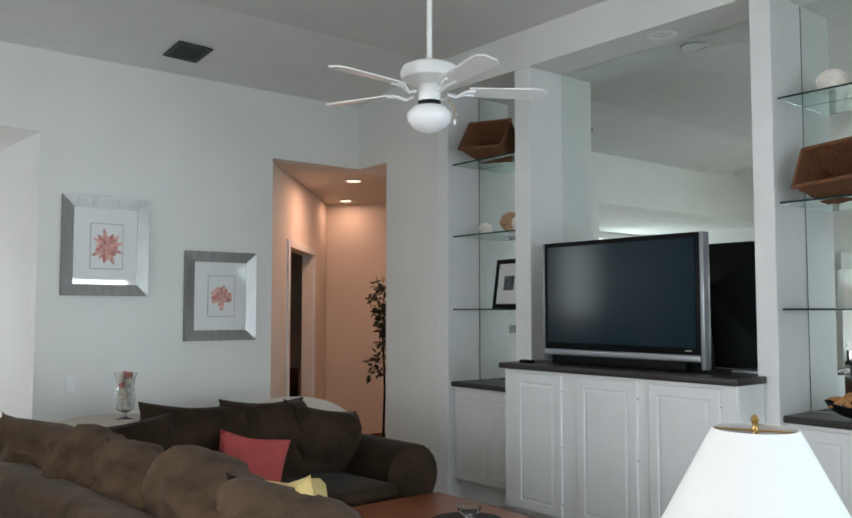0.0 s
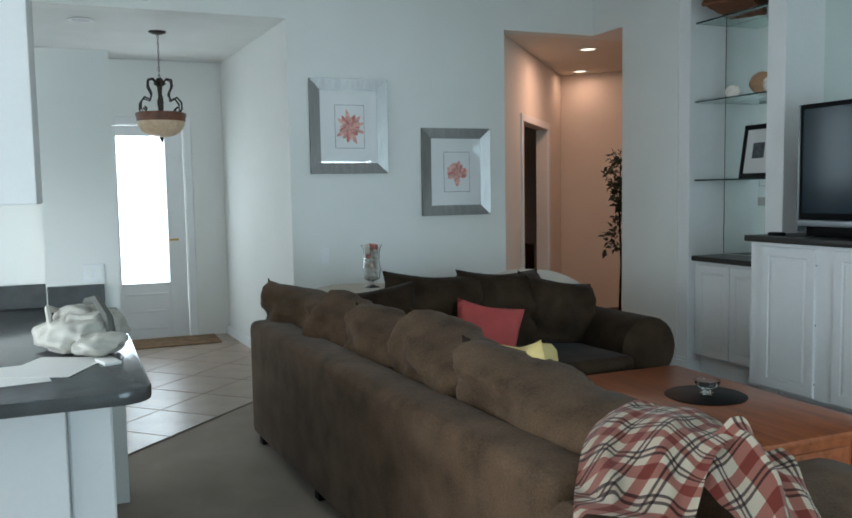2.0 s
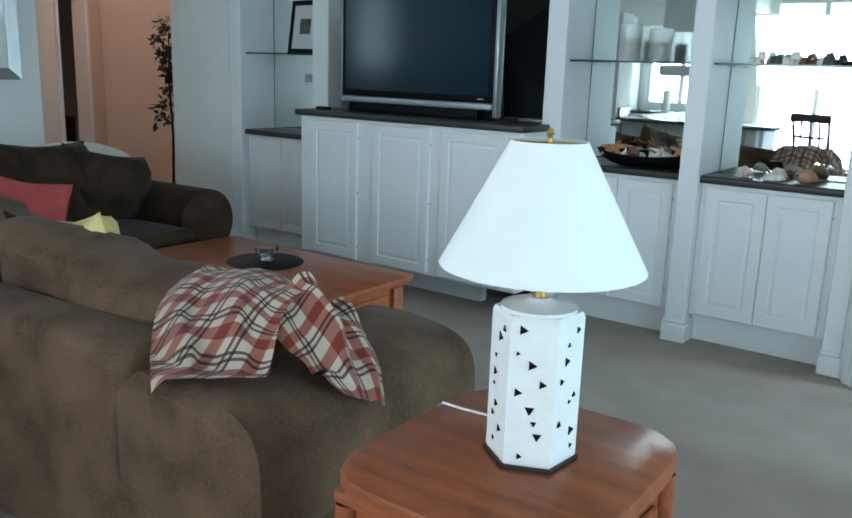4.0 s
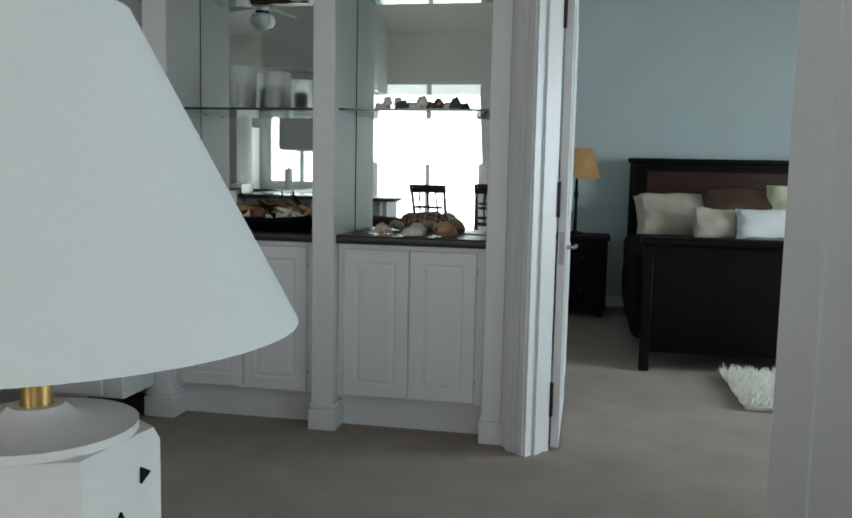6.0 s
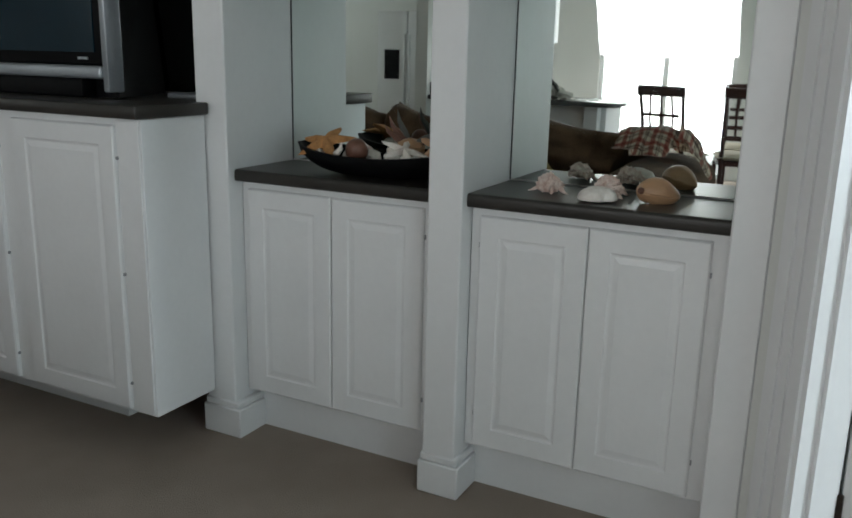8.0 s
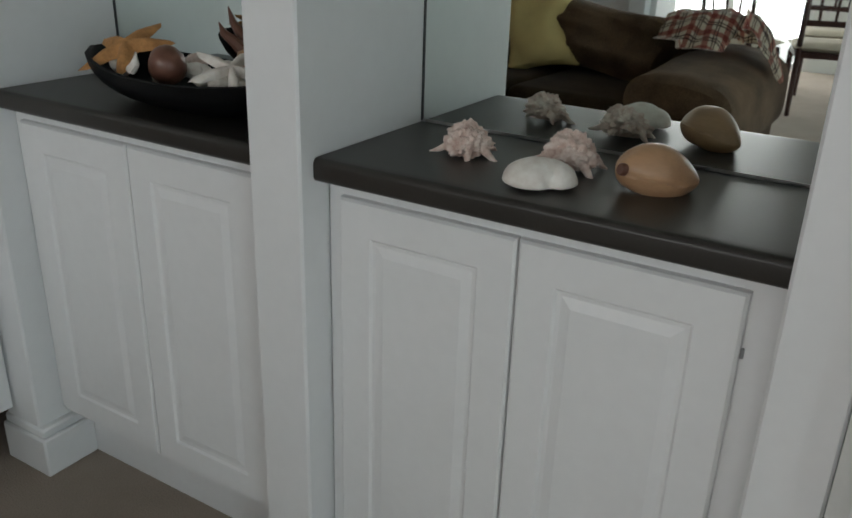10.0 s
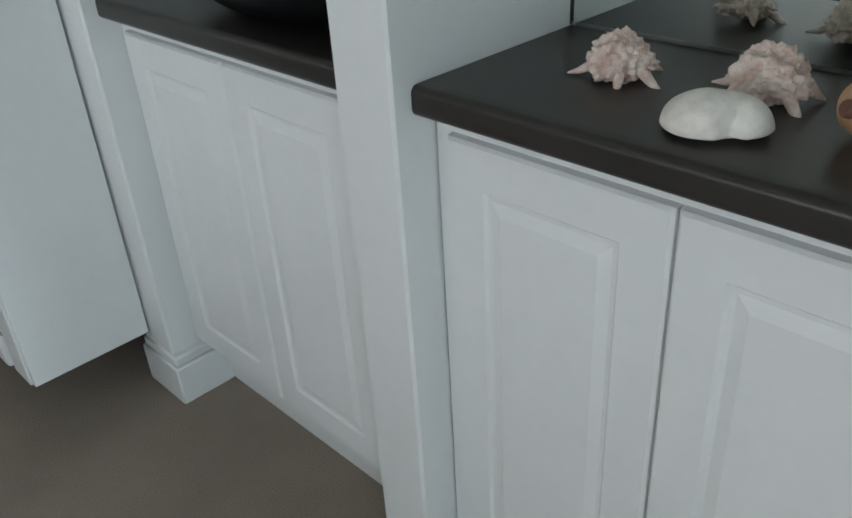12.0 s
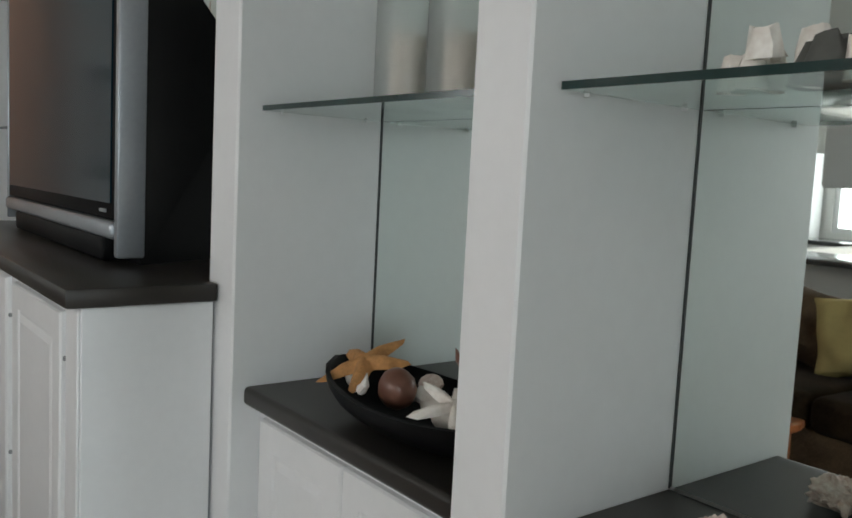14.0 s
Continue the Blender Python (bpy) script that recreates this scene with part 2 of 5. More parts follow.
def join(bm, own):
    if bm is None:
        return own
    tmp = bpy.data.meshes.new("tmp")
    own.to_mesh(tmp)
    bm.from_mesh(tmp)
    own.free()
    bpy.data.meshes.remove(tmp)
    return bm


def bm_prism(points, z0, z1, bm=None, bev=0.0):
    own = bmesh.new()
    low = [own.verts.new((x, y, z0)) for x, y in points]
    f = own.faces.new(low)
    up = bmesh.ops.extrude_face_region(own, geom=[f])["geom"]
    for v in up:
        if isinstance(v, bmesh.types.BMVert):
            v.co.z = z1
    bmesh.ops.recalc_face_normals(own, faces=own.faces)
    if bev:
        bmesh.ops.bevel(own, geom=list(own.edges), offset=bev, segments=2, profile=0.5, affect="EDGES")
    return join(bm, own)


def bm_lathe(profile, seg=32, bm=None, cx=0, cy=0, cz=0):
    own = bmesh.new()
    rings = []
    for r, z in profile:
        rings.append([own.verts.new((cx + max(r, 1e-4) * math.cos(2 * math.pi * k / seg), cy + max(r, 1e-4) * math.sin(2 * math.pi * k / seg), cz + z)) for k in range(seg)])
    for a, b in zip(rings, rings[1:]):
        for k in range(seg):
            own.faces.new((a[k], a[(k + 1) % seg], b[(k + 1) % seg], b[k]))
    bmesh.ops.recalc_face_normals(own, faces=own.faces)
    return join(bm, own)


def bm_tube(points, r, seg=8, bm=None):
    own = bmesh.new()
    pts = [Vector(p) for p in points]
    rings = []
    for i, p in enumerate(pts):
        d = (pts[min(i + 1, len(pts) - 1)] - pts[max(i - 1, 0)]).normalized()
        a = d.orthogonal().normalized() if abs(d.z) > 0.95 else d.cross(Vector((0, 0, 1))).normalized()
        b = d.cross(a)
        rr = r[i] if isinstance(r, (list, tuple)) else r
        rings.append([own.verts.new(p + rr * (math.cos(2 * math.pi * k / seg) * a + math.sin(2 * math.pi * k / seg) * b)) for k in range(seg)])
    for a, b in zip(rings, rings[1:]):
        for k in range(seg):
            own.faces.new((a[k], a[(k + 1) % seg], b[(k + 1) % seg], b[k]))
    for ring in (rings[0], rings[-1]):
        own.faces.new(ring)
    bmesh.ops.recalc_face_normals(own, faces=own.faces)
    return join(bm, own)


def bm_pillow(w, h, t, seed=0, wobble=0.012, n=14, ears=0.06):
    """A stuffed cushion, w wide in x, h high in z, t thick in y, about its middle."""
    own = bmesh.new()
    front, back = {}, {}
    for i in range(n + 1):
        for j in range(n + 1):
            u, v = -1 + 2 * i / n, -1 + 2 * j / n
            pull = 1 - ears * (1 - u * u) * abs(v) ** 6 - ears * (1 - v * v) * abs(u) ** 6
            d = (max(0, 1 - u ** 4) * max(0, 1 - v ** 4)) ** 0.45
            x, z = u * w / 2 * pull, v * h / 2 * pull
            k = noise.noise(Vector((u * 1.6 + seed, v * 1.6, seed * 3.1))) * wobble * 3
            q = noise.noise(Vector((u * 4 + seed, v * 4, seed * 1.7))) * wobble
            edge = i in (0, n) or j in (0, n)
            front[i, j] = own.verts.new((x, -t / 2 * d + k + (0 if edge else q), z))
            back[i, j] = front[i, j] if edge else own.verts.new((x, t / 2 * d + k - q, z))
    for i in range(n):
        for j in range(n):
            own.faces.new((front[i, j], front[i + 1, j], front[i + 1, j + 1], front[i, j + 1]))
            own.faces.new((back[i, j], back[i, j + 1], back[i + 1, j + 1], back[i + 1, j]))
    bmesh.ops.recalc_face_normals(own, faces=own.faces)
    return own


def bm_blob(rx, ry, rz, seed=0, rough=0.0, freq=3.0, sub=3, shape=None):
    own = bmesh.new()
    bmesh.ops.create_icosphere(own, subdivisions=sub, radius=1)
    for v in own.verts:
        c = v.co.normalized()
        k = 1 + rough * noise.noise(c * freq + Vector((seed, seed * 2, 0)))
        c = Vector((c.x * rx, c.y * ry, c.z * rz)) * k
        v.co = shape(c) if shape else c
    return own


def mesh_of(bm, smooth=False):
    me = bpy.data.meshes.new("mesh")
    bm.to_mesh(me)
    bm.free()
    if smooth:
        for p in me.polygons:
            p.use_smooth = True
        me.set_sharp_from_angle(angle=radians(42))
    return me


def part(name, bm, material, parent=None, label="", smooth=True, m=None):
    me = mesh_of(bm, smooth)
    me.materials.append(material)
    ob = new(name, me)
    if parent is not None:
        ob.parent = parent
    if m is not None:
        ob.matrix_basis = m
    if label:
        ob["label"] = label
    return ob


def thing(name, m=None, label="", category="", group="", kind=""):
    ob = new(name)
    if m is not None:
        ob.matrix_world = m
    return tagged(ob, label, category, group, kind)


def solid(name, bm, material, label="", category="", kind="structure", smooth=False):
    return tagged(part(name, bm, material, None, "", smooth), label, category, "", kind)


# ---- structure ----
WX = -4.60
CZ = 3.46
floor = bm_prism([(4.2, -6.9), (4.2, 0.5), (-7.4, 3.4), (-9.5, 3.4), (-9.5, -0.5), (-5.2, -0.5), (-4.75, -2.6), (-4.57, -2.6), (-0.9, -6.27), (-0.9, -6.9)], -0.1, 0.0)
solid("floor", floor, CARPET, "worn beige wall-to-wall carpet", "carpet")
solid("floor_bedroom", bm_prism([(0.9, 0.5), (4.2, 0.5), (4.2, -1.2), (5.2, -1.2), (5.2, 4.4), (0.6, 4.4), (0.6, 0.5)], -0.1, -0.003), CARPET, "pale beige bedroom carpet", "carpet")

north = bm_box(-4.18, -3.49, 0.0, 0.5, 0, CZ + 0.2)
bm_box(-4.6, -4.18, 0.0, 0.5, 2.73, CZ + 0.2, bm=north)
bm_box(-3.49, 0.89, 0.362, 0.5, 0, CZ + 0.2, bm=north)
bm_box(-3.49, 0.89, 0.0, 0.362, 3.19, CZ + 0.2, bm=north)
solid("wall_north", north, WALL, "off-white painted wall with built-in niches", "wall")
west = bm_box(-4.75, WX, -2.70, -0.874, 0, CZ + 0.2)
bm_box(-4.75, WX, -0.874, 0.5, 2.73, CZ + 0.2, bm=west)
bm_box(-4.75, WX, -7.0, -2.70, 2.71, CZ + 0.2, bm=west)
solid("wall_west", west, WALL, "off-white painted wall with two framed prints", "wall")
solid("wall_foyer_right", bm_prism([(-4.752, -2.70), (-7.0, -2.83), (-7.0, -2.68), (-4.752, -2.56)], 0, 2.71), WALL, "off-white painted foyer wall", "wall")
door_wall = bm_box(-7.05, -6.9, -4.12, -4.0, 0, 2.71)
bm_box(-7.05, -6.9, -3.2, -2.8, 0, 2.71, bm=door_wall)
bm_box(-7.05, -6.9, -4.0, -3.2, 2.1, 2.71, bm=door_wall)
solid("wall_entry", door_wall, WALL, "off-white painted entry wall round the front door", "wall")
pw = bm_box(-2.57, -2.45, -4.33, -4.025, 0, 2.07)
bm_box(-2.72, -2.60, -4.78, -4.325, 0, 2.07, bm=pw)
bm_box(-2.60, -2.57, -4.33, -4.325, 0, 2.07, bm=pw)
solid("wall_kitchen_partition", pw, WALL, "off-white partition wall at the end of the counter", "wall")
kw = bm_box(-7.05, -6.9, -7.05, -6.55, 0, 2.71)
bm_box(-7.05, -6.9, -5.55, -4.12, 0, 2.71, bm=kw)
bm_box(-7.05, -6.9, -6.55, -5.55, 0, 1.05, bm=kw)
bm_box(-7.05, -6.9, -6.55, -5.55, 2.6, 2.71, bm=kw)
solid("wall_kitchen_west", kw, WALL, "off-white painted kitchen wall with a window", "wall")
south = bm_box(-7.0, -3.25, -7.0, -6.85, 0, CZ + 0.2)
bm_box(-3.25, -2.25, -7.0, -6.85, 0, 0.98, bm=south)
bm_box(-3.25, -2.25, -7.0, -6.85, 2.12, CZ + 0.2, bm=south)
bm_box(-2.25, -1.7, -7.0, -6.85, 0, CZ + 0.2, bm=south)
bm_box(-1.7, -0.2, -7.0, -6.85, 2.42, CZ + 0.2, bm=south)
bm_box(-0.2, 1.2, -7.0, -6.85, 0, CZ + 0.2, bm=south)
bm_box(3.4, 4.4, -7.0, -6.85, 0, CZ + 0.2, bm=south)
# Unseen opening, added for the south-east fill light.
bm_box(1.2, 3.4, -7.0, -6.85, 2.3, CZ + 0.2, bm=south)
bm_box(1.2, 3.4, -7.0, -6.85, 0, 0.3, bm=south)
solid("wall_south", south, WALL, "off-white painted wall with glazed openings", "wall")
east = bm_box(4.2, 4.4, -6.85, -3.5, 0, CZ + 0.2)
bm_box(4.2, 4.4, -1.5, -1.1, 0, CZ + 0.2, bm=east)
bm_box(4.2, 4.4, -3.5, -1.5, 2.3, CZ + 0.2, bm=east)
solid("wall_east", east, WALL, "off-white painted wall with a wide glazed opening", "wall")
# the angled wall with the bedroom door
DD, DN = Vector((0.76, -0.65)).normalized(), Vector((0.65, 0.76)).normalized()


def diag(s0, s1, t0=0.0, t1=0.125):
    o = Vector((0.89, 0.0))
    return [tuple(o + DD * s + DN * t) for s, t in ((s0, t0), (s1, t0), (s1, t1), (s0, t1))]


dw = bm_prism(diag(0.0, 0.155), 0, CZ + 0.2)
bm_prism(diag(1.26, 1.95), 0, CZ + 0.2, bm=dw)
bm_prism(diag(0.155, 1.26), 2.12, CZ + 0.2, bm=dw)
solid("wall_bedroom_door", dw, WALL, "off-white angled wall round the bedroom door", "wall")
solid("wall_north_east", bm_box(2.30, 4.4, -1.27, -1.11, 0, CZ + 0.2), WALL, "off-white painted wall beside the bedroom", "wall")
BEDLABEL = "pale blue-grey painted bedroom wall"
solid("wall_bedroom_north", bm_box(0.6, 5.2, 4.15, 4.3, 0, 3.0), BEDWALL, BEDLABEL, "wall")
bw = bm_box(5.05, 5.2, -1.1, -0.1, 0, 3.0)
bm_box(5.05, 5.2, 1.5, 4.15, 0, 3.0, bm=bw)
bm_box(5.05, 5.2, -0.1, 1.5, 0, 0.6, bm=bw)
bm_box(5.05, 5.2, -0.1, 1.5, 2.2, 3.0, bm=bw)
solid("wall_bedroom_east", bw, BEDWALL, "pale blue-grey painted bedroom wall with a window opening", "wall")
solid("wall_bedroom_west", bm_box(0.75, 0.9, 0.5, 4.15, 0, 3.0), BEDWALL, BEDLABEL, "wall")
solid("ceiling_bedroom", bm_prism([(0.9, 0.13), (1.1, 0.1), (2.4, -1.1), (5.2, -1.1), (5.2, 4.3), (0.75, 4.3), (0.75, 0.5)], 3.0, 3.1), CEIL, "white bedroom ceiling", "ceiling")

ceil = bm_prism([(-3.5, -5.2), (4.4, -5.2), (4.4, 0.5), (-3.5, 0.5)], CZ, CZ + 0.1)
own = bmesh.new()
vs = [own.verts.new(p) for p in ((-4.75, -6.9, 3.05), (4.4, -6.9, 3.05), (4.4, -5.2, CZ), (-4.75, -5.2, CZ), (-4.75, -6.9, 3.15), (4.4, -6.9, 3.15), (4.4, -5.2, CZ + 0.1), (-4.75, -5.2, CZ + 0.1))]
for f in ((0, 3, 2, 1), (4, 5, 6, 7), (0, 1, 5, 4), (1, 2, 6, 5), (2, 3, 7, 6), (3, 0, 4, 7)):
    own.faces.new([vs[k] for k in f])
join(ceil, own)
own = bmesh.new()
vs = [own.verts.new(p) for p in ((-4.75, -5.25, 3.27), (-3.5, -5.25, CZ), (-3.5, 0.5, CZ), (-4.75, 0.5, 3.27), (-4.75, -5.25, 3.37), (-3.5, -5.25, CZ + 0.1), (-3.5, 0.5, CZ + 0.1), (-4.75, 0.5, 3.37))]
for f in ((0, 3, 2, 1), (4, 5, 6, 7), (0, 1, 5, 4), (1, 2, 6, 5), (2, 3, 7, 6), (3, 0, 4, 7)):
    own.faces.new([vs[k] for k in f])
join(ceil, own)
solid("ceiling", ceil, CEIL, "high white textured ceiling", "ceiling")
solid("ceiling_foyer", bm_box(-7.05, -4.75, -6.9, -2.56, 2.71, 2.8), CEIL, "lower white foyer and kitchen ceiling", "ceiling")
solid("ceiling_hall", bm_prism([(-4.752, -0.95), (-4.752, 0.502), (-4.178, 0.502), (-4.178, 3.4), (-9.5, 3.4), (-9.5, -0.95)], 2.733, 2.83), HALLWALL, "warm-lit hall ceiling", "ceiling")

# hall walls: angled left wall with a door, and the back wall
HA, HB = Vector((-4.75, -0.80)), Vector((-6.92, 1.13))
hd = (HB - HA).normalized()
hn = Vector((hd.y, -hd.x))


def hallseg(s0, s1, z0, z1, t=0.12, bm=None):
    return bm_prism([tuple(HA + hd * s0), tuple(HA + hd * s1), tuple(HA + hd * s1 - hn * t), tuple(HA + hd * s0 - hn * t)], z0, z1, bm=bm)


HL = (HB - HA).length
hn = Vector((-hd.y, hd.x)) * -1
hw = hallseg(0, 0.72, 0, 2.73)
hallseg(2.0, HL + 0.1, 0, 2.73, bm=hw)
hallseg(0.72, 2.0, 2.05, 2.73, bm=hw)
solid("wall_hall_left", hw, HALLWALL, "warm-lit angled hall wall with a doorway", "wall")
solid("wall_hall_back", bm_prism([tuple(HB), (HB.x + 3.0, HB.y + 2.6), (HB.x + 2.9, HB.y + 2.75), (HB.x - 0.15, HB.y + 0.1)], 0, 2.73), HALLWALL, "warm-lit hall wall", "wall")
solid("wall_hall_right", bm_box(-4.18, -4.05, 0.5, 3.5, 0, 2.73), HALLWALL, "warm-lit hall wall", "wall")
room = bm_box(-9.5, -9.4, -2.5, 3.4, 0, 2.73)
bm_box(-9.4, -4.75, -2.5, -2.4, 0, 2.73, bm=room)
bm_box(-9.4, -6.9, 3.3, 3.4, 0, 2.73, bm=room)
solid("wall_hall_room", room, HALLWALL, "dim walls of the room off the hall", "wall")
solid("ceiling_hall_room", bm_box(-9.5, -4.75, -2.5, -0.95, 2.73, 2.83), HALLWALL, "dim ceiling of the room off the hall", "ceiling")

# ---- built-in niches ----
MY = 0.342


def mirror_panel(name, x0, x1, z0, z1, label):
    ob = solid(name, bm_box(x0, x1, MY, MY + 0.012, z0, z1), MIRROR, label, "mirror", kind="")
    return ob


mirror_panel("mirror", -2.48, -0.81, 1.11, 3.185, "large mirror lining the television niche")
mirror_panel("mirror", -3.37, -2.63, 0.905, 3.185, "narrow mirror at the back of a shelf niche")
mirror_panel("mirror", -0.69, 0.012, 0.905, 3.185, "mirror behind the glass shelves")
mirror_panel("mirror", 0.115, 0.80, 0.905, 3.185, "mirror behind the glass shelves and shells")


def pillar(x0, x1, b0=None, b1=None):
    bm = bm_box(x0, x1, 0.004, 0.36, 0, 3.19, 0.004, 1)
    ob = solid("niche_pillar", bm, TRIM, "white painted upright between the niches", "pillar")
    if b0 is not None:
        blk = bm_box(b0, b1, -0.006, 0.13, 0.0, 0.10, 0.004, 1)
        bm_box(b0 + 0.006, b1 - 0.006, -0.001, 0.13, 0.10, 0.125, 0.005, 1, bm=blk)
        part("plinth_block", blk, TRIM, ob)
    return ob


pillar(-3.49, -3.37, -3.5, -3.36)
pillar(-2.63, -2.48)
pillar(-0.81, -0.69, -0.822, -0.665)
pillar(0.012, 0.115, 0.0, 0.132)
pillar(0.80, 0.889, 0.79, 0.893)


def door_panel(w, h):
    """A raised-panel cabinet door, its lower left corner at the origin, face towards -y."""
    bm = bmesh.new()
    f = 0.058
    steps = ((0.0, 0.0), (0.001, -0.010), (0.005, -0.014), (f, -0.014), (f + 0.004, -0.010), (f + 0.010, -0.0095), (f + 0.026, -0.0135))
    rings = []
    for inset, y in steps:
        rings.append([bm.verts.new((x, y, z)) for x, z in ((inset, inset), (w - inset, inset), (w - inset, h - inset), (inset, h - inset))])
    for a, b in zip(rings, rings[1:]):
        for k in range(4):
            bm.faces.new((a[k], a[(k + 1) % 4], b[(k + 1) % 4], b[k]))
    bm.faces.new(rings[-1])
    bm.faces.new(list(reversed(rings[0])))
    bmesh.ops.recalc_face_normals(bm, faces=bm.faces)
    return bm


def counter_slab(x0, x1, y0, y1, z0, z1, label):
    """A laminate top: a flat field and a rounded front nosing."""
    ob = thing("countertop", pose(x0, y0, z0), label, "countertop")
    w, d, h = x1 - x0, y1 - y0, z1 - z0
    part("slab", bm_box(0.0, w, 0.024, d, 0.002, h), COUNTER, ob, smooth=False)
    nose = bmesh.new()
    prof = [(0.024, 0.0)]
    for cz, a0 in ((0.010, -90), (h - 0.010, 180)):
        prof += [(0.010 + 0.010 * math.cos(radians(a0 - 18 * k)), cz + 0.010 * math.sin(radians(a0 - 18 * k))) for k in range(6)]
    prof.append((0.024, h))
    ends = [[nose.verts.new((x, y, z)) for y, z in prof] for x in (0.0, w)]
    for k in range(len(prof)):
        q = (k + 1) % len(prof)
        nose.faces.new((ends[0][k], ends[0][q], ends[1][q], ends[1][k]))
    for e in ends:
        nose.faces.new(e)
    bmesh.ops.recalc_face_normals(nose, faces=nose.faces)
    part("front_edge", nose, COUNTER, ob)
    return ob


def niche_cabinet(x0, x1, label, stile=0.031):
    ob = thing("base_cabinet", pose(x0, 0.07, 0), label, "cabinet", "built-in base cabinets")
    w = x1 - x0
    body = bm_box(0.002, w - 0.002, 0.0, 0.268, 0.15, 0.86, 0.002, 1)
    part("body", body, CAB, ob, smooth=False)
    part("toe_kick", bm_box(0.002, w - 0.002, 0.06, 0.08, 0.0, 0.15), CAB, ob, smooth=False)
    dwid = (w - 0.031 - stile - 0.002) / 2
    for k in (0, 1):
        d = part("door", door_panel(dwid, 0.682), CAB, ob, smooth=False, m=pose(0.031 + k * (dwid + 0.002), 0.0, 0.158))
        for hz in (0.09, 0.59):
            hx = -0.004 if k == 0 else dwid - 0.004
            part("hinge", bm_box(hx, hx + 0.008, -0.004, 0.002, hz, hz + 0.014, 0.001, 1), GREY_STEEL, d)
    return ob


niche_cabinet(-0.69, 0.012, "white raised-panel base cabinet with two doors", 0.04)
niche_cabinet(0.115, 0.80, "white raised-panel base cabinet with two doors below seashells", 0.043)
niche_cabinet(-3.37, -2.63, "white raised-panel base cabinet beside the television cabinet")
counter_slab(-0.689, 0.011, 0.034, 0.341, 0.862, 0.90, "dark grey laminate countertop under a bowl of shells")
counter_slab(0.116, 0.799, 0.034, 0.341, 0.862, 0.90, "dark grey laminate countertop with seashells")
counter_slab(-3.369, -2.631, 0.034, 0.341, 0.862, 0.90, "dark grey laminate countertop in the narrow niche")

tvc = thing("television_cabinet", pose(-2.47, -0.262, 0), "wide white raised-panel cabinet carrying the television", "cabinet")
part("body", bm_box(0, 1.70, 0, 0.26, 0.155, 1.065, 0.002, 1), CAB, tvc, smooth=False)
part("toe_kick", bm_box(0.06, 1.35, 0.20, 0.26, 0.0, 0.155), CAB, tvc, smooth=False)
for x0, x1 in ((0.095, 0.505), (0.63, 1.075), (1.155, 1.60)):
    d = part("door", door_panel(x1 - x0, 0.88), CAB, tvc, smooth=False, m=pose(x0, 0, 0.165))
    for hz in (0.08, 0.43, 0.78):
        part("hinge", bm_box(x1 - x0 - 0.002, x1 - x0 + 0.005, -0.008, 0.004, hz, hz + 0.010, 0.002, 1), GREY_STEEL, d)
part("filler_panel", bm_box(1.612, 1.694, -0.006, 0.0, 0.16, 1.06, 0.002, 1), CAB, tvc, smooth=False)
slab = bm_prism([(-2.50, -0.295), (-0.755, -0.295), (-0.755, 0.002), (-0.812, 0.002), (-0.812, 0.341), (-2.478, 0.341), (-2.478, 0.002), (-2.50, 0.002)], 1.067, 1.105, bev=0.006)
tagged(part("countertop", slab, COUNTER), "dark grey laminate countertop under the television", "countertop")


def glass_shelf(x0, x1, z, label):
    ob = thing("glass_shelf", pose(x0, 0.055, z), label, "shelf", "glass shelves")
    part("pane", bm_box(0.003, x1 - x0 - 0.003, 0.004, 0.283, 0, 0.010), SHELFGLASS, ob, smooth=False)
    part("edge", bm_box(0.003, x1 - x0 - 0.003, 0.0, 0.0035, 0, 0.010), EDGEGLASS, ob, "dark green polished front edge", smooth=False)
    for px in (0.02, x1 - x0 - 0.03):
        for py in (0.04, 0.24):
            part("shelf_pin", bm_box(px - 0.017, px - 0.008, py, py + 0.006, -0.005, -0.0005), TRIM, ob, smooth=False)
    return ob


for x0, x1 in ((-3.37, -2.63), (-0.69, 0.012), (0.115, 0.80)):
    for z in (1.457, 2.03, 2.60):
        glass_shelf(x0, x1, z, "green-edged glass shelf in a mirrored niche")

# ---- large things as they stand ----
def roll_arm(length, r, zc, inner, bm=None):
    """A rolled sofa arm along +y from the origin: a padded roll over an upright panel."""
    own = bmesh.new()
    n, segs = 22, 12
    prof = []
    for k in range(n):
        a = 2 * math.pi * k / n
        prof.append((r * math.cos(a), zc + r * 0.96 * math.sin(a)))
    rings = []
    for j in range(segs + 1):
        y = length * j / segs
        cap = 1.0
        if j == 0 or j == segs:
            cap = 0.80
        elif j == 1 or j == segs - 1:
            y = 0.03 if j == 1 else length - 0.03
        w = 0.012 * noise.noise(Vector((y * 3, inner, 2.2)))
        rings.append([own.verts.new((px * cap * (1 + w), y, zc + (pz - zc) * cap * (1 + w))) for px, pz in prof])
    for a, b in zip(rings, rings[1:]):
        for k in range(n):
            own.faces.new((a[k], a[(k + 1) % n], b[(k + 1) % n], b[k]))
    own.faces.new(rings[0])
    own.faces.new(rings[-1])
    bmesh.ops.recalc_face_normals(own, faces=own.faces)
    bm_box(-0.15, 0.10, 0.015, length - 0.02, 0.06, zc, 0.03, 2, bm=own)
    return join(bm, own)


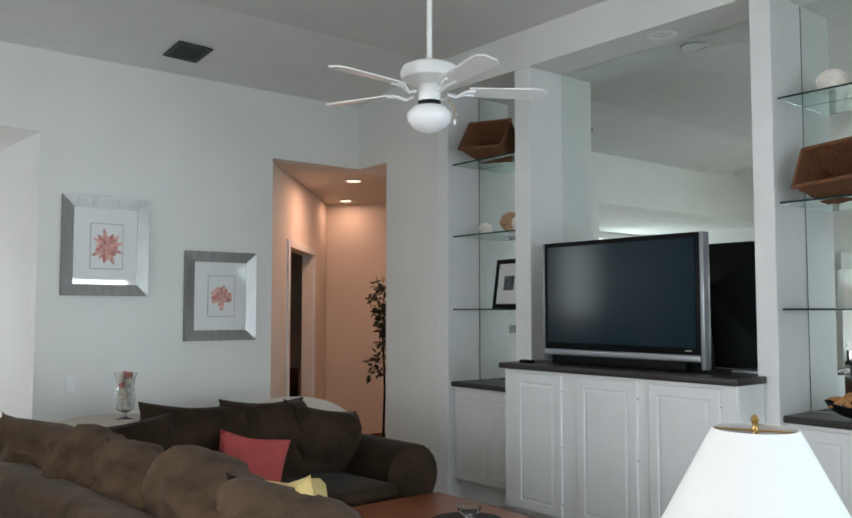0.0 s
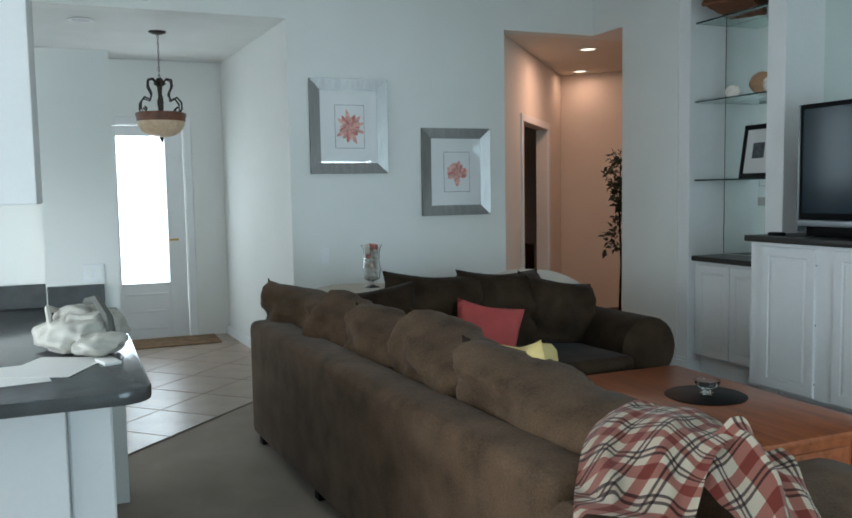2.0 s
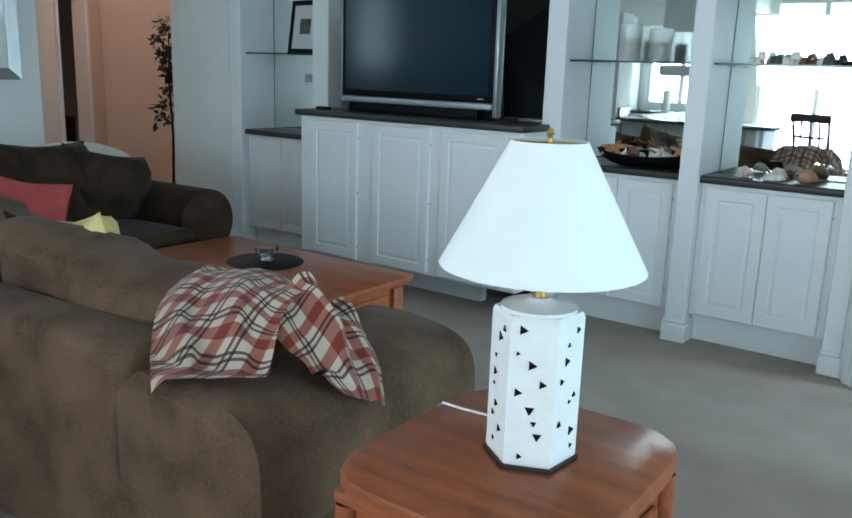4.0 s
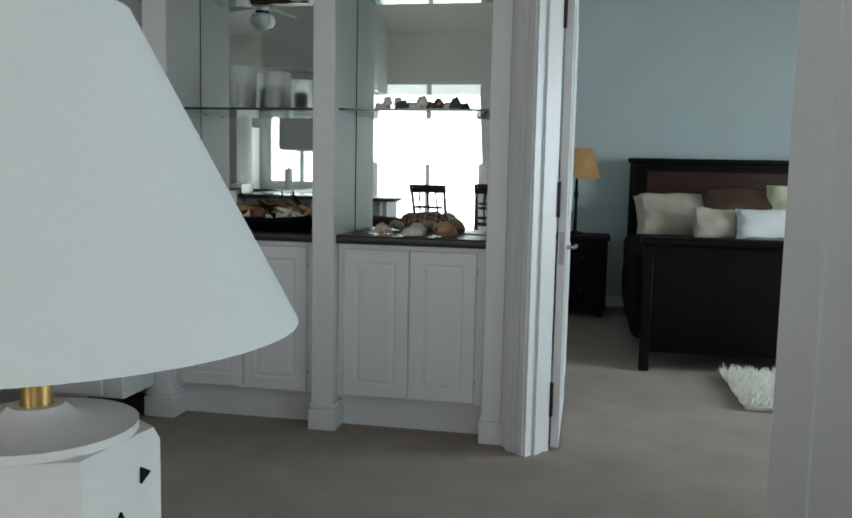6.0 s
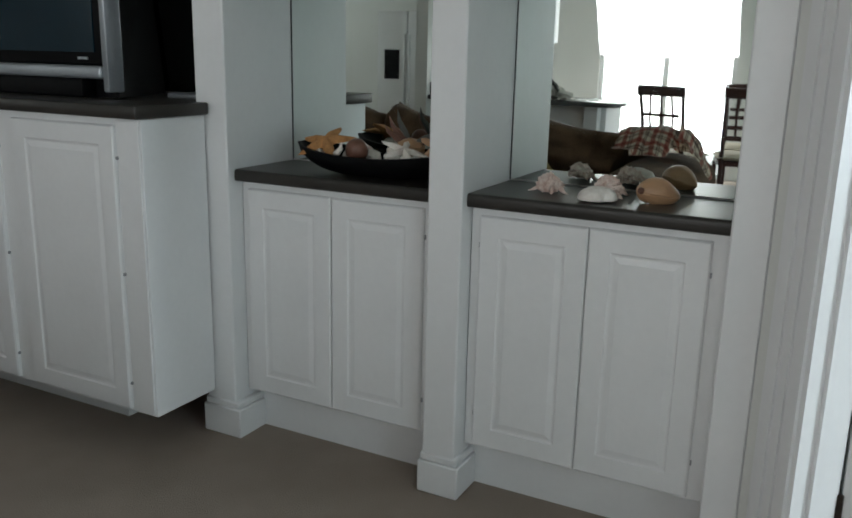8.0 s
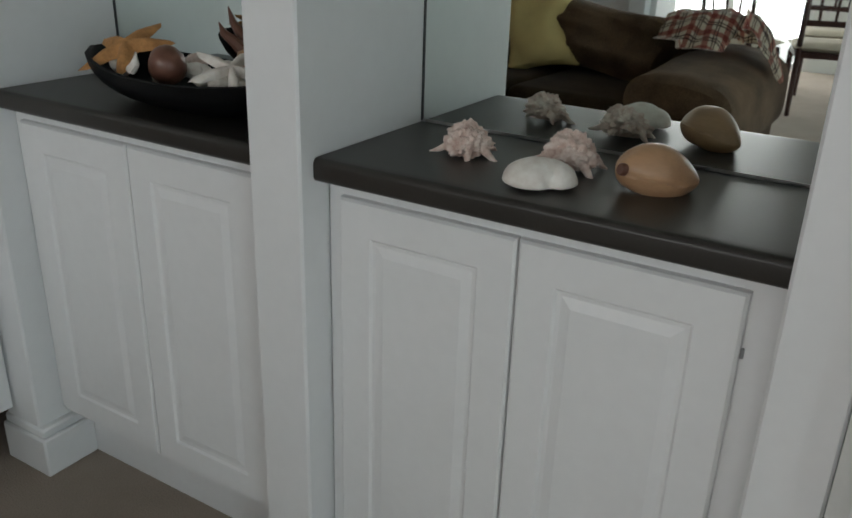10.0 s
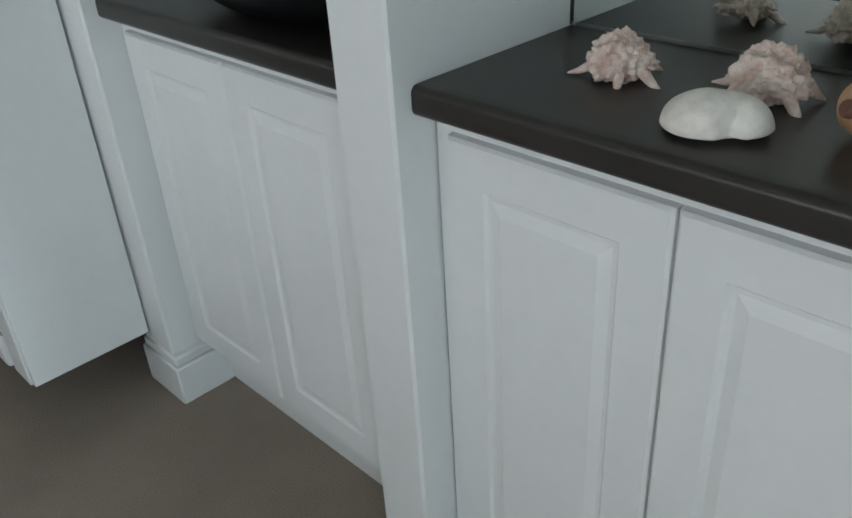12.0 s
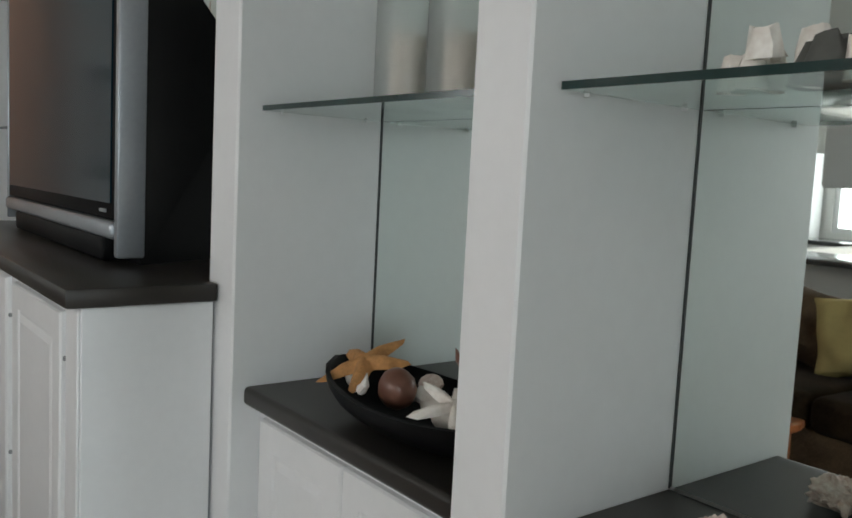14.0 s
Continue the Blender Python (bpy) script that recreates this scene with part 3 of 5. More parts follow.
sofa = thing("sectional_sofa", pose(-3.15, -3.32, 0, 0, 0, 3.55), "brown microsuede sectional sofa with rolled arms and loose cushions", "sofa")
part("base", bm_box(0.02, 2.98, 0.03, 0.98, 0.06, 0.31, 0.02, 2), SUEDE, sofa)
# Wing and seat parts take the suede that carries shade in its colour.
part("wing_base", bm_box(0.02, 0.96, 0.985, 2.08, 0.06, 0.31, 0.02, 2), SUEDE_SHADE, sofa)
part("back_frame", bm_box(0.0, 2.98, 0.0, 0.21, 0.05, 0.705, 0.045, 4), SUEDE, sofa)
part("wing_back_frame", bm_box(0.0, 0.23, 0.215, 2.1, 0.05, 0.70, 0.045, 4), SUEDE_SHADE, sofa)
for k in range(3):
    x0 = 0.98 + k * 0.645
    part("seat_cushion", bm_box(x0, x0 + 0.64, 0.20, 1.03, 0.30, 0.47, 0.05, 4), SUEDE_SHADE, sofa)
part("seat_cushion", bm_box(0.2, 0.97, 0.2, 1.03, 0.30, 0.47, 0.05, 4), SUEDE_SHADE, sofa)
part("seat_cushion", bm_box(0.2, 1.02, 1.04, 1.96, 0.30, 0.47, 0.05, 4), SUEDE_SHADE, sofa)
def long_arm():
    """The broad rolled arm at the sofa's end: a padded roll that overhangs the side panel."""
    own = bmesh.new()
    n, rows = 28, 14
    rings = []
    for j in range(rows + 1):
        y = 1.02 * j / rows
        cap = 0.86 if j in (0, rows) else 1.0
        if j in (1, rows - 1):
            y = 0.03 if j == 1 else 0.99
        top = 0.012 * noise.noise(Vector((y * 3, 4.1, 0.7))) - 0.055 * y
        ring = []
        for k in range(n):
            a = 2 * math.pi * k / n
            c, q = math.cos(a), math.sin(a)
            px = math.copysign(abs(c) ** 0.45, c) * 0.255 * cap
            pz = math.copysign(abs(q) ** 0.55, q) * 0.190 * cap
            ring.append(own.verts.new((3.135 + px, y, 0.472 + pz + top - 0.035 * max(0, px) / 0.255)))
        rings.append(ring)
    for a, b in zip(rings, rings[1:]):
        for k in range(n):
            own.faces.new((a[k], a[(k + 1) % n], b[(k + 1) % n], b[k]))
    own.faces.new(rings[0])
    own.faces.new(rings[-1])
    bmesh.ops.recalc_face_normals(own, faces=own.faces)
    return bm_box(2.93, 3.35, 0.012, 1.0, 0.06, 0.44, 0.04, 3, bm=own)


part("arm", long_arm(), SUEDE, sofa)
part("wing_arm", roll_arm(0.93, 0.20, 0.47, 2.0), SUEDE_SHADE, sofa, m=pose(0.94, 2.14, 0, 0, 0, 90))
for x, y in ((0.08, 0.06), (1.05, 0.06), (2.9, 0.06), (0.08, 2.1), (0.9, 2.1), (2.9, 0.95)):
    part("foot", bm_box(x - 0.03, x + 0.03, y - 0.03, y + 0.03, 0, 0.065, 0.004, 1), DARKWOOD, sofa)
for k, (x, y, w, h, t, lean, roll, turn) in enumerate(((0.17, 0.28, 0.66, 0.44, 0.27, 10, 8, 20), (0.76, 0.35, 0.54, 0.43, 0.34, 12, 13, 6), (1.23, 0.35, 0.54, 0.42, 0.34, 11, 11, 10), (1.80, 0.35, 0.66, 0.44, 0.36, 13, 11, 2), (2.46, 0.35, 0.92, 0.40, 0.33, 10, 8, 3))):
    part("back_cushion", bm_pillow(w, h, t, k * 1.7, 0.026, 20, 0.17), SUEDE, sofa, m=pose(x, y, 0.45 + h / 2, lean, roll, turn))
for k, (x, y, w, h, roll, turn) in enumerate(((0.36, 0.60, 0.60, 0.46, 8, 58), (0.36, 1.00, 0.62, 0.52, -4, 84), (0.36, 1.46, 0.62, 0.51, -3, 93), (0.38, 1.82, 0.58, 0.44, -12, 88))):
    part("back_cushion", bm_pillow(w, h, 0.30, 11 + k * 2.3, 0.026, 20, 0.13), SUEDE_SHADE, sofa, m=pose(x, y, 0.43 + h / 2, 6, roll, turn + 180))


def throw_pillow(m, w, h, t, material, label, seed):
    bm = bm_pillow(w, h, t, seed, 0.012, 14, 0.10)
    bm.transform(m)
    return tagged(part("throw_pillow", bm, material), label, "pillow")


throw_pillow(pose(-2.475, -2.15, 0.590, -24, 11, 66), 0.38, 0.44, 0.15, RED, "red cotton throw pillow leaning in the sofa corner", 5)
throw_pillow(pose(-1.01, -2.69, 0.675, -14, 12, 174), 0.42, 0.42, 0.14, YELLOW, "yellow cotton throw pillow against the sofa back", 6)


def cloth(bm, uvl, place, nu, nv):
    g = {}
    for i in range(nu + 1):
        for j in range(nv + 1):
            p, uv = place(i / nu, j / nv)
            g[i, j] = (bm.verts.new(p), uv)
    for i in range(nu):
        for j in range(nv):
            cs = [g[i, j], g[i + 1, j], g[i + 1, j + 1], g[i, j + 1]]
            f = bm.faces.new([c[0] for c in cs])
            for lp, c in zip(f.loops, cs):
                lp[uvl].uv = c[1]


def blanket():
    bm = bmesh.new()
    uvl = bm.loops.layers.uv.new("UVMap")

    def dome(u, v):
        w = -1 + 2 * v
        a = abs(w)
        zc = 0.885 - 0.07 * (1 - u) ** 2 - 0.05 * u ** 3
        if w < 0:
            x0 = -0.30 + 0.31 * a ** 1.7
            x = x0 + (0.11 + 0.05 * a - x0) * u
            y, z = -2.79 - (0.37 - 0.20 * u) * a ** 0.85, zc - (0.20 + 0.02 * u) * a ** 1.9
        else:
            x = -0.31 + (0.42 - 0.10 * a) * u
            y, z = -2.79 + 0.26 * a, zc - 0.25 * a ** 1.7
        f = noise.noise(Vector((u * 3.2, w * 2.0, 3.3))) * 0.034 + noise.noise(Vector((u * 8, w * 5, 7.7))) * 0.012
        f += 0.010 * math.sin(u * 15 + w * 3) * (0.3 + a)
        if w < 0:
            z -= 0.06 * a ** 3 * (1 - u)
        low = 0.716 if x < -0.18 else 0.684 - 0.10 * max(0, x)
        z = max(z + f, low + f * 0.2 - max(0, -3.135 - y) * 1.3)
        return (x + f * 0.5, y, z), ((x + 0.28) * 1.35, w * 0.5 + 0.5)

    def tail(u, v):
        w = -1 + 2 * v
        x = 0.075 + 0.21 * u + 0.02 * w
        y = -2.765 + (0.135 - 0.035 * u - 0.04 * u ** 6) * w + 0.03 * u
        z = 0.845 - 0.10 * u ** 0.8 - 0.20 * u ** 2.2 + 0.03 * math.cos(w * 3.1) - 0.05 * abs(w) * (1 - u)
        f = noise.noise(Vector((u * 4 + 9, w * 2.0, 1.3))) * 0.024 + 0.016 * math.sin(w * 7 + u * 4)
        low = 0.655 if x < 0.23 else 0.655 - 1.5 * (x - 0.23)
        return (x + f * 0.4, y, max(z + f, low)), (0.5 + u * 0.42, w * 0.17 + 0.45)

    cloth(bm, uvl, dome, 48, 56)
    cloth(bm, uvl, tail, 26, 26)
    for v in bm.verts:
        v.co.x -= 0.045
    bmesh.ops.solidify(bm, geom=list(bm.faces), thickness=0.013)
    return tagged(part("blanket", bm, PLAID), "red, cream and black plaid fleece blanket over the sofa arm", "blanket")


blanket()

# coffee table
ct = thing("coffee_table", pose(-1.46, -1.525, 0), "orange cherry wood coffee table with a thick moulded top", "table")
part("tabletop", bm_prism([(-0.64, -0.375), (0.64, -0.375), (0.66, -0.30), (0.66, 0.30), (0.64, 0.375), (-0.64, 0.375), (-0.66, 0.30), (-0.66, -0.30)], 0.395, 0.43, bev=0.010), CHERRY, ct)
part("moulding", bm_box(-0.61, 0.61, -0.335, 0.335, 0.372, 0.395, 0.008, 2), CHERRY, ct)
part("apron", bm_box(-0.585, 0.585, -0.31, 0.31, 0.14, 0.372, 0.003, 1), CHERRY, ct, smooth=False)
for sy in (-1, 1):
    for k in (-1, 1):
        part("side_panel", bm_box(k * 0.29 - 0.24, k * 0.29 + 0.24, sy * 0.312 - 0.006, sy * 0.312 + 0.006, 0.18, 0.34, 0.005, 2), CHERRY, ct)
for sx in (-1, 1):
    part("side_panel", bm_box(sx * 0.587 - 0.006, sx * 0.587 + 0.006, -0.24, 0.24, 0.18, 0.34, 0.005, 2), CHERRY, ct)
    for sy in (-1, 1):
        part("leg", bm_box(sx * 0.575 - 0.035, sx * 0.575 + 0.035, sy * 0.30 - 0.035, sy * 0.30 + 0.035, 0, 0.37, 0.008, 2), CHERRY, ct)
tagged(part("placemat", bm_lathe([(0, 0.430), (0.185, 0.430), (0.19, 0.433), (0.185, 0.436), (0, 0.436)], 40, cx=-1.50, cy=-1.48), BLACK), "round black placemat on the coffee table", "placemat")
tagged(part("candy_dish", bm_lathe([(0, 0.437), (0.03, 0.437), (0.035, 0.442), (0.015, 0.45), (0.04, 0.468), (0.058, 0.49), (0.06, 0.505), (0.055, 0.505), (0.045, 0.478), (0, 0.462)], 28, cx=-1.50, cy=-1.47), GLASS), "small clear glass dish on a black placemat", "dish")

# end table and lamp
et = thing("end_table", pose(0.869, -3.082, 0) @ Matrix.Diagonal((0.893, 0.865, 1.267, 1)), "orange cherry wood end table with a shaped top", "table")
top = []
for k in range(40):
    a = 2 * math.pi * k / 40
    c, s = math.cos(a), math.sin(a)
    p = (abs(c) ** 5 + abs(s) ** 5) ** -0.2
    top.append((0.25 * c * p, 0.30 * s * p))
part("tabletop", bm_prism(top, 0.572, 0.60, bev=0.006), CHERRY, et)
part("moulding", bm_box(-0.225, 0.225, -0.275, 0.275, 0.552, 0.572, 0.008, 2), CHERRY, et)
part("body", bm_box(-0.205, 0.205, -0.255, 0.255, 0.10, 0.552, 0.004, 1), CHERRY, et, smooth=False)
dr = part("drawer", bm_box(0.205, 0.219, -0.20, 0.20, 0.36, 0.52, 0.005, 2), CHERRY, et)
part("knob", bm_lathe([(0.0, 0), (0.008, 0), (0.006, 0.012), (0.014, 0.02), (0.012, 0.028), (0, 0.03)], 14), BRASS, dr, m=pose(0.219, 0, 0.44, 0, 90, 0))
part("door", bm_box(0.205, 0.219, -0.20, 0.20, 0.13, 0.345, 0.005, 2), CHERRY, et)
for k in (-1, 1):
    part("side_panel", bm_box(-0.16, 0.16, k * 0.257 - 0.007, k * 0.257 + 0.007, 0.15, 0.50, 0.005, 2), CHERRY, et)
    for j in (-1, 1):
        part("corner_post", bm_lathe([(0.018, 0.0), (0.026, 0.03), (0.02, 0.06), (0.024, 0.1), (0.024, 0.40), (0.017, 0.44), (0.026, 0.48), (0.022, 0.552)], 12), CHERRY, et, m=pose(k * 0.205, j * 0.255, 0))

lamp = thing("table_lamp", pose(0.887, -3.066, 0.7604, 0, 0, 24) @ Matrix.Diagonal((0.818, 0.818, 0.818, 1)), "white pierced ceramic lamp with a wide white shade", "lamp")
part("foot_plate", bm_lathe([(0, 0.0), (0.098, 0.0), (0.098, 0.009), (0, 0.009)], 6), BRONZE, lamp, smooth=False)
hexa = part("body", bm_lathe([(0, 0.009), (0.090, 0.009), (0.092, 0.014), (0.092, 0.305), (0.087, 0.315), (0, 0.315)], 6), CERAMIC, lamp, smooth=False)
part("collar", bm_lathe([(0, 0.315), (0.076, 0.315), (0.076, 0.322), (0.03, 0.329), (0.02, 0.338), (0, 0.338)], 28), CERAMIC, lamp)
part("neck", bm_lathe([(0.012, 0.338), (0.012, 0.362), (0.018, 0.368), (0.018, 0.40), (0.009, 0.405), (0.006, 0.645)], 14), BRASS, lamp)
part("shade", bm_lathe([(0.203, 0.402), (0.074, 0.645), (0.071, 0.645), (0.200, 0.404), (0.203, 0.402)], 48), SHADE, lamp)
part("finial", bm_lathe([(0.0, 0.642), (0.006, 0.644), (0.004, 0.652), (0.008, 0.660), (0.005, 0.668), (0, 0.67)], 12), BRASS, lamp)
spider = bm_tube([(-0.073, 0, 0.642), (0.073, 0, 0.642)], 0.002, 6)
part("spider", bm_tube([(0, -0.073, 0.642), (0, 0.073, 0.642)], 0.002, 6, bm=spider), BRASS, lamp)
rng = random.Random(4)
# Black triangles laid on the body; they paint the shade inside its holes.
hole_patch = mesh_of(bm_prism([(-0.011, -0.008), (0.011, -0.008), (0.0, 0.011)], 0, 0.002))
hole_patch.materials.append(BLACK)
for side in range(6):
    for k in range(9):
        a = radians(30 + side * 60)
        h = 0.04 + 0.030 * k + rng.uniform(-0.012, 0.012)
        off = rng.uniform(-0.029, 0.029)
        q = 0.0798
        c = new("hole_shade_patch", hole_patch)
        c.parent = hexa
        c.matrix_basis = Matrix.Translation((q * math.cos(a) - off * math.sin(a), q * math.sin(a) + off * math.cos(a), h)) @ Matrix.Rotation(a + radians(90), 4, "Z") @ Matrix.Rotation(radians(90), 4, "X") @ Matrix.Rotation(rng.choice((0, 0.5, 3.14, 2.6)), 4, "Z")
        s = rng.uniform(0.4, 0.9)
        c.matrix_basis = c.matrix_basis @ Matrix.Diagonal((s, s, 1, 1))
cord = bm_tube([(0.821, -3.019, 0.7635), (0.765, -2.982, 0.7635), (0.700, -2.991, 0.7635), (0.652, -2.991, 0.7635), (0.640, -2.991, 0.752), (0.638, -2.991, 0.35), (0.638, -2.991, 0.01)], 0.0025, 6)
tagged(part("lamp_cord", cord, CERAMIC), "thin white lamp cord over the table edge", "cord")

# television
tv = thing("television", pose(-1.66, -0.11, 1.105) @ Matrix.Diagonal((0.965, 1, 0.975, 1)), "large black rear-projection television with silver trim", "television")
part("screen_bezel", bm_box(-0.605, 0.605, 0.0, 0.06, 0.105, 0.815, 0.006, 2), BLACK, tv)
part("screen", bm_box(-0.575, 0.575, -0.004, 0.004, 0.145, 0.785), SCREEN, tv, smooth=False)
part("speaker_bar", bm_box(-0.605, 0.605, -0.012, 0.05, 0.062, 0.103, 0.010, 3), SILVER, tv)
part("side_trim", bm_box(0.605, 0.632, -0.004, 0.06, 0.02, 0.815, 0.006, 2), SILVER, tv)
part("side_trim", bm_box(-0.617, -0.605, -0.004, 0.06, 0.03, 0.815, 0.004, 2), SILVER, tv)
hs = bmesh.new()
fr = [hs.verts.new(p) for p in ((-0.60, 0.06, 0.0), (0.60, 0.06, 0.0), (0.60, 0.06, 0.81), (-0.60, 0.06, 0.81))]
bk = [hs.verts.new(p) for p in ((-0.42, 0.44, 0.0), (0.42, 0.44, 0.0), (0.36, 0.44, 0.50), (-0.36, 0.44, 0.50))]
for k in range(4):
    hs.faces.new((fr[k], fr[(k + 1) % 4], bk[(k + 1) % 4], bk[k]))
hs.faces.new(fr)
hs.faces.new(bk)
bmesh.ops.recalc_face_normals(hs, faces=hs.faces)
part("housing", hs, BLACK, tv, smooth=False)
part("pedestal", bm_box(-0.5, 0.5, 0.0, 0.06, 0.0, 0.062, 0.01, 2), BLACK, tv)
part("badge", bm_box(0.50, 0.545, -0.007, -0.003, 0.122, 0.130), SILVER, tv, smooth=False)
tagged(part("remote_control", bm_box(-2.40, -2.30, -0.20, -0.15, 1.105, 1.125, 0.006, 2), BLACK), "small black remote control on the counter", "remote")
tagged(part("cable_box", bm_box(-1.02, -0.86, 0.10, 0.26, 1.105, 1.12, 0.004, 2), SILVER), "thin silver box beside the television", "box")
tagged(part("wall_outlet", bm_box(-0.818, -0.811, 0.12, 0.19, 1.22, 1.33, 0.003, 1), TRIM), "white outlet plate inside the niche", "outlet")


# framed prints on the west wall
def framed_print(y0, y1, z0, z1, kind, label):
    w, h = y1 - y0, z1 - z0
    ob = thing("framed_print", Matrix.Translation((WX + 0.002, y0, z0)), label, "picture", "coral prints")
    f = 0.082
    corners = [(0, 0), (w, 0), (w, h), (0, h)]
    inner = [(f, f), (w - f, f), (w - f, h - f), (f, h - f)]
    for k in range(4):
        bm = bmesh.new()
        a, b = corners[k], corners[(k + 1) % 4]
        c, d = inner[(k + 1) % 4], inner[k]
        lo = [bm.verts.new((0.0, *p)) for p in (a, b, c, d)]
        hi = [bm.verts.new((x, *p)) for x, p in ((0.032, a), (0.032, b), (0.014, c), (0.014, d))]
        bm.faces.new(lo)
        bm.faces.new(hi)
        for j in range(4):
            bm.faces.new((lo[j], lo[(j + 1) % 4], hi[(j + 1) % 4], hi[j]))
        bmesh.ops.recalc_face_normals(bm, faces=bm.faces)
        part("frame_rail", bm, PEWTER, ob, smooth=False)
    part("mat_board", bm_box(0.002, 0.010, f, w - f, f, h - f), GLOSSPAPER, ob, smooth=False)
    px0, px1, pz0, pz1 = w * 0.32, w * 0.70, h * 0.27, h * 0.73
    part("print_border", bm_box(0.0102, 0.0112, px0, px1, pz0, pz1), GREYINK, ob, smooth=False)
    part("print_paper", bm_box(0.0113, 0.0122, px0 + 0.003, px1 - 0.003, pz0 + 0.003, pz1 - 0.003), GLOSSPAPER, ob, smooth=False)
    r = random.Random(kind)
    cy, cz = (px0 + px1) / 2, (pz0 + pz1) / 2
    for k in range(17):
        if kind == 1:
            a, ln, wid, oz = 2 * math.pi * k / 17, r.uniform(0.075, 0.13), 0.017, -0.01
        else:
            a, ln, wid, oz = math.pi * (-0.08 + 1.16 * k / 16), r.uniform(0.08, 0.11), 0.020, -0.02
        reach = ln * (1.0 if kind == 1 or k % 4 else 0.8)
        part("coral_branch", petal(cy, cz + oz, a + r.uniform(-0.08, 0.08), reach, wid, r, 0.0136 + 0.0002 * k), CORAL if k % 3 else CORAL_DEEP, ob)
    if kind == 2:
        part("coral_stalk", petal(cy, cz, -math.pi / 2, 0.105, 0.026, r, 0.0132), CORAL, ob)
    return ob


def petal(cy, cz, a, ln, wid, r, x):
    """A flat, wavy-edged coral branch from the middle outwards."""
    bm = bmesh.new()
    lo, hi = [], []
    for j in range(8):
        q = j / 7
        half = wid * (0.35 + 1.3 * q) * (1 - q ** 3) + 0.0015
        c, sn = math.cos(a), math.sin(a) * 1.12
        for row, sg in ((lo, -1), (hi, 1)):
            e = half * sg * r.uniform(0.7, 1.25)
            row.append(bm.verts.new((x, cy + c * ln * q - math.sin(a) * e, cz + sn * ln * q + math.cos(a) * e)))
    for j in range(7):
        bm.faces.new((lo[j], lo[j + 1], hi[j + 1], hi[j]))
    bmesh.ops.recalc_face_normals(bm, faces=bm.faces)
    return bm


GLOSSPAPER = mat("glazed_mat_board", (0.72, 0.72, 0.71), 0.5, vary=0.02, bump=0.0)
GLOSSPAPER.node_tree.nodes["Principled BSDF"].inputs["Coat Weight"].default_value = 1.0
GLOSSPAPER.node_tree.nodes["Principled BSDF"].inputs["Coat Roughness"].default_value = 0.02
framed_print(-2.545, -1.925, 1.56, 2.28, 1, "pewter-framed red coral print on the wall")
framed_print(-1.635, -1.03, 1.216, 1.918, 2, "pewter-framed red fan coral print on the wall")
op = thing("wall_outlet", pose(-2.449, -4.13, 1.04), "white double outlet plate above the kitchen backsplash", "outlet")
part("plate", bm_box(0.0, 0.005, -0.045, 0.045, 0.0, 0.08, 0.002, 1), TRIM, op, smooth=False)
for k in (-1, 1):
    part("socket", bm_box(0.0055, 0.008, k * 0.021 - 0.013, k * 0.021 + 0.013, 0.014, 0.066, 0.001, 1), CERAMIC, op, smooth=False)
tagged(part("light_switch", bm_box(WX + 0.001, WX + 0.008, -2.49, -2.42, 0.87, 0.99, 0.003, 1), TRIM), "white light switch plate on the wall", "switch")

# ceiling fan
fan = thing("ceiling_fan", pose(-1.286, -1.896, 0.263) @ Matrix.Diagonal((0.8, 0.8, 0.8, 1)), "white five-blade ceiling fan with a round globe light", "fan")
part("downrod", bm_lathe([(0.016, 2.86), (0.016, 3.95)], 14), FANWHITE, fan)
part("canopy", bm_lathe([(0.02, 3.90), (0.06, 3.92), (0.08, 3.97), (0.08, 3.996), (0, 3.996)], 24), FANWHITE, fan)
part("motor", bm_lathe([(0, 2.755), (0.10, 2.76), (0.155, 2.785), (0.165, 2.82), (0.15, 2.855), (0.09, 2.88), (0.03, 2.89), (0.0, 2.89)], 36), FANWHITE, fan)
part("switch_housing", bm_lathe([(0, 2.66), (0.058, 2.66), (0.062, 2.68), (0.062, 2.74), (0.05, 2.756), (0, 2.756)], 28), FANWHITE, fan)
part("globe_collar", bm_lathe([(0, 2.64), (0.062, 2.64), (0.066, 2.66), (0, 2.661)], 24), BLACK, fan)
part("globe", bm_lathe([(0.05, 2.64), (0.10, 2.625), (0.125, 2.59), (0.122, 2.55), (0.09, 2.51), (0.04, 2.487), (0.0, 2.48)], 32), MILK, fan)
part("pull_chain", bm_tube([(0.085, 0.06, 2.665), (0.11, 0.09, 2.62), (0.112, 0.092, 2.55)], 0.0025, 6), BRASS, fan)
part("chain_knob", bm_lathe([(0, 2.52), (0.008, 2.522), (0.009, 2.54), (0.004, 2.552), (0, 2.553)], 10, cx=0.112, cy=0.092), FANWHITE, fan)
bl = []
for k in range(15):
    q = k / 14
    bl.append((0.22 + 0.46 * q, (0.052 + 0.020 * q) * min(1, ((1 - q) * 9 + 0.25) ** 0.5)))
outline = [(x, -w) for x, w in bl] + [(x, w) for x, w in reversed(bl)]
blade_mesh = mesh_of(bm_prism(outline, -0.003, 0.004), False)
blade_mesh.materials.append(FANWHITE)
iron = bm_tube([(0.10, 0, -0.02), (0.15, 0.0, -0.035), (0.20, 0.02, -0.01), (0.26, 0.028, -0.006)], 0.008, 6)
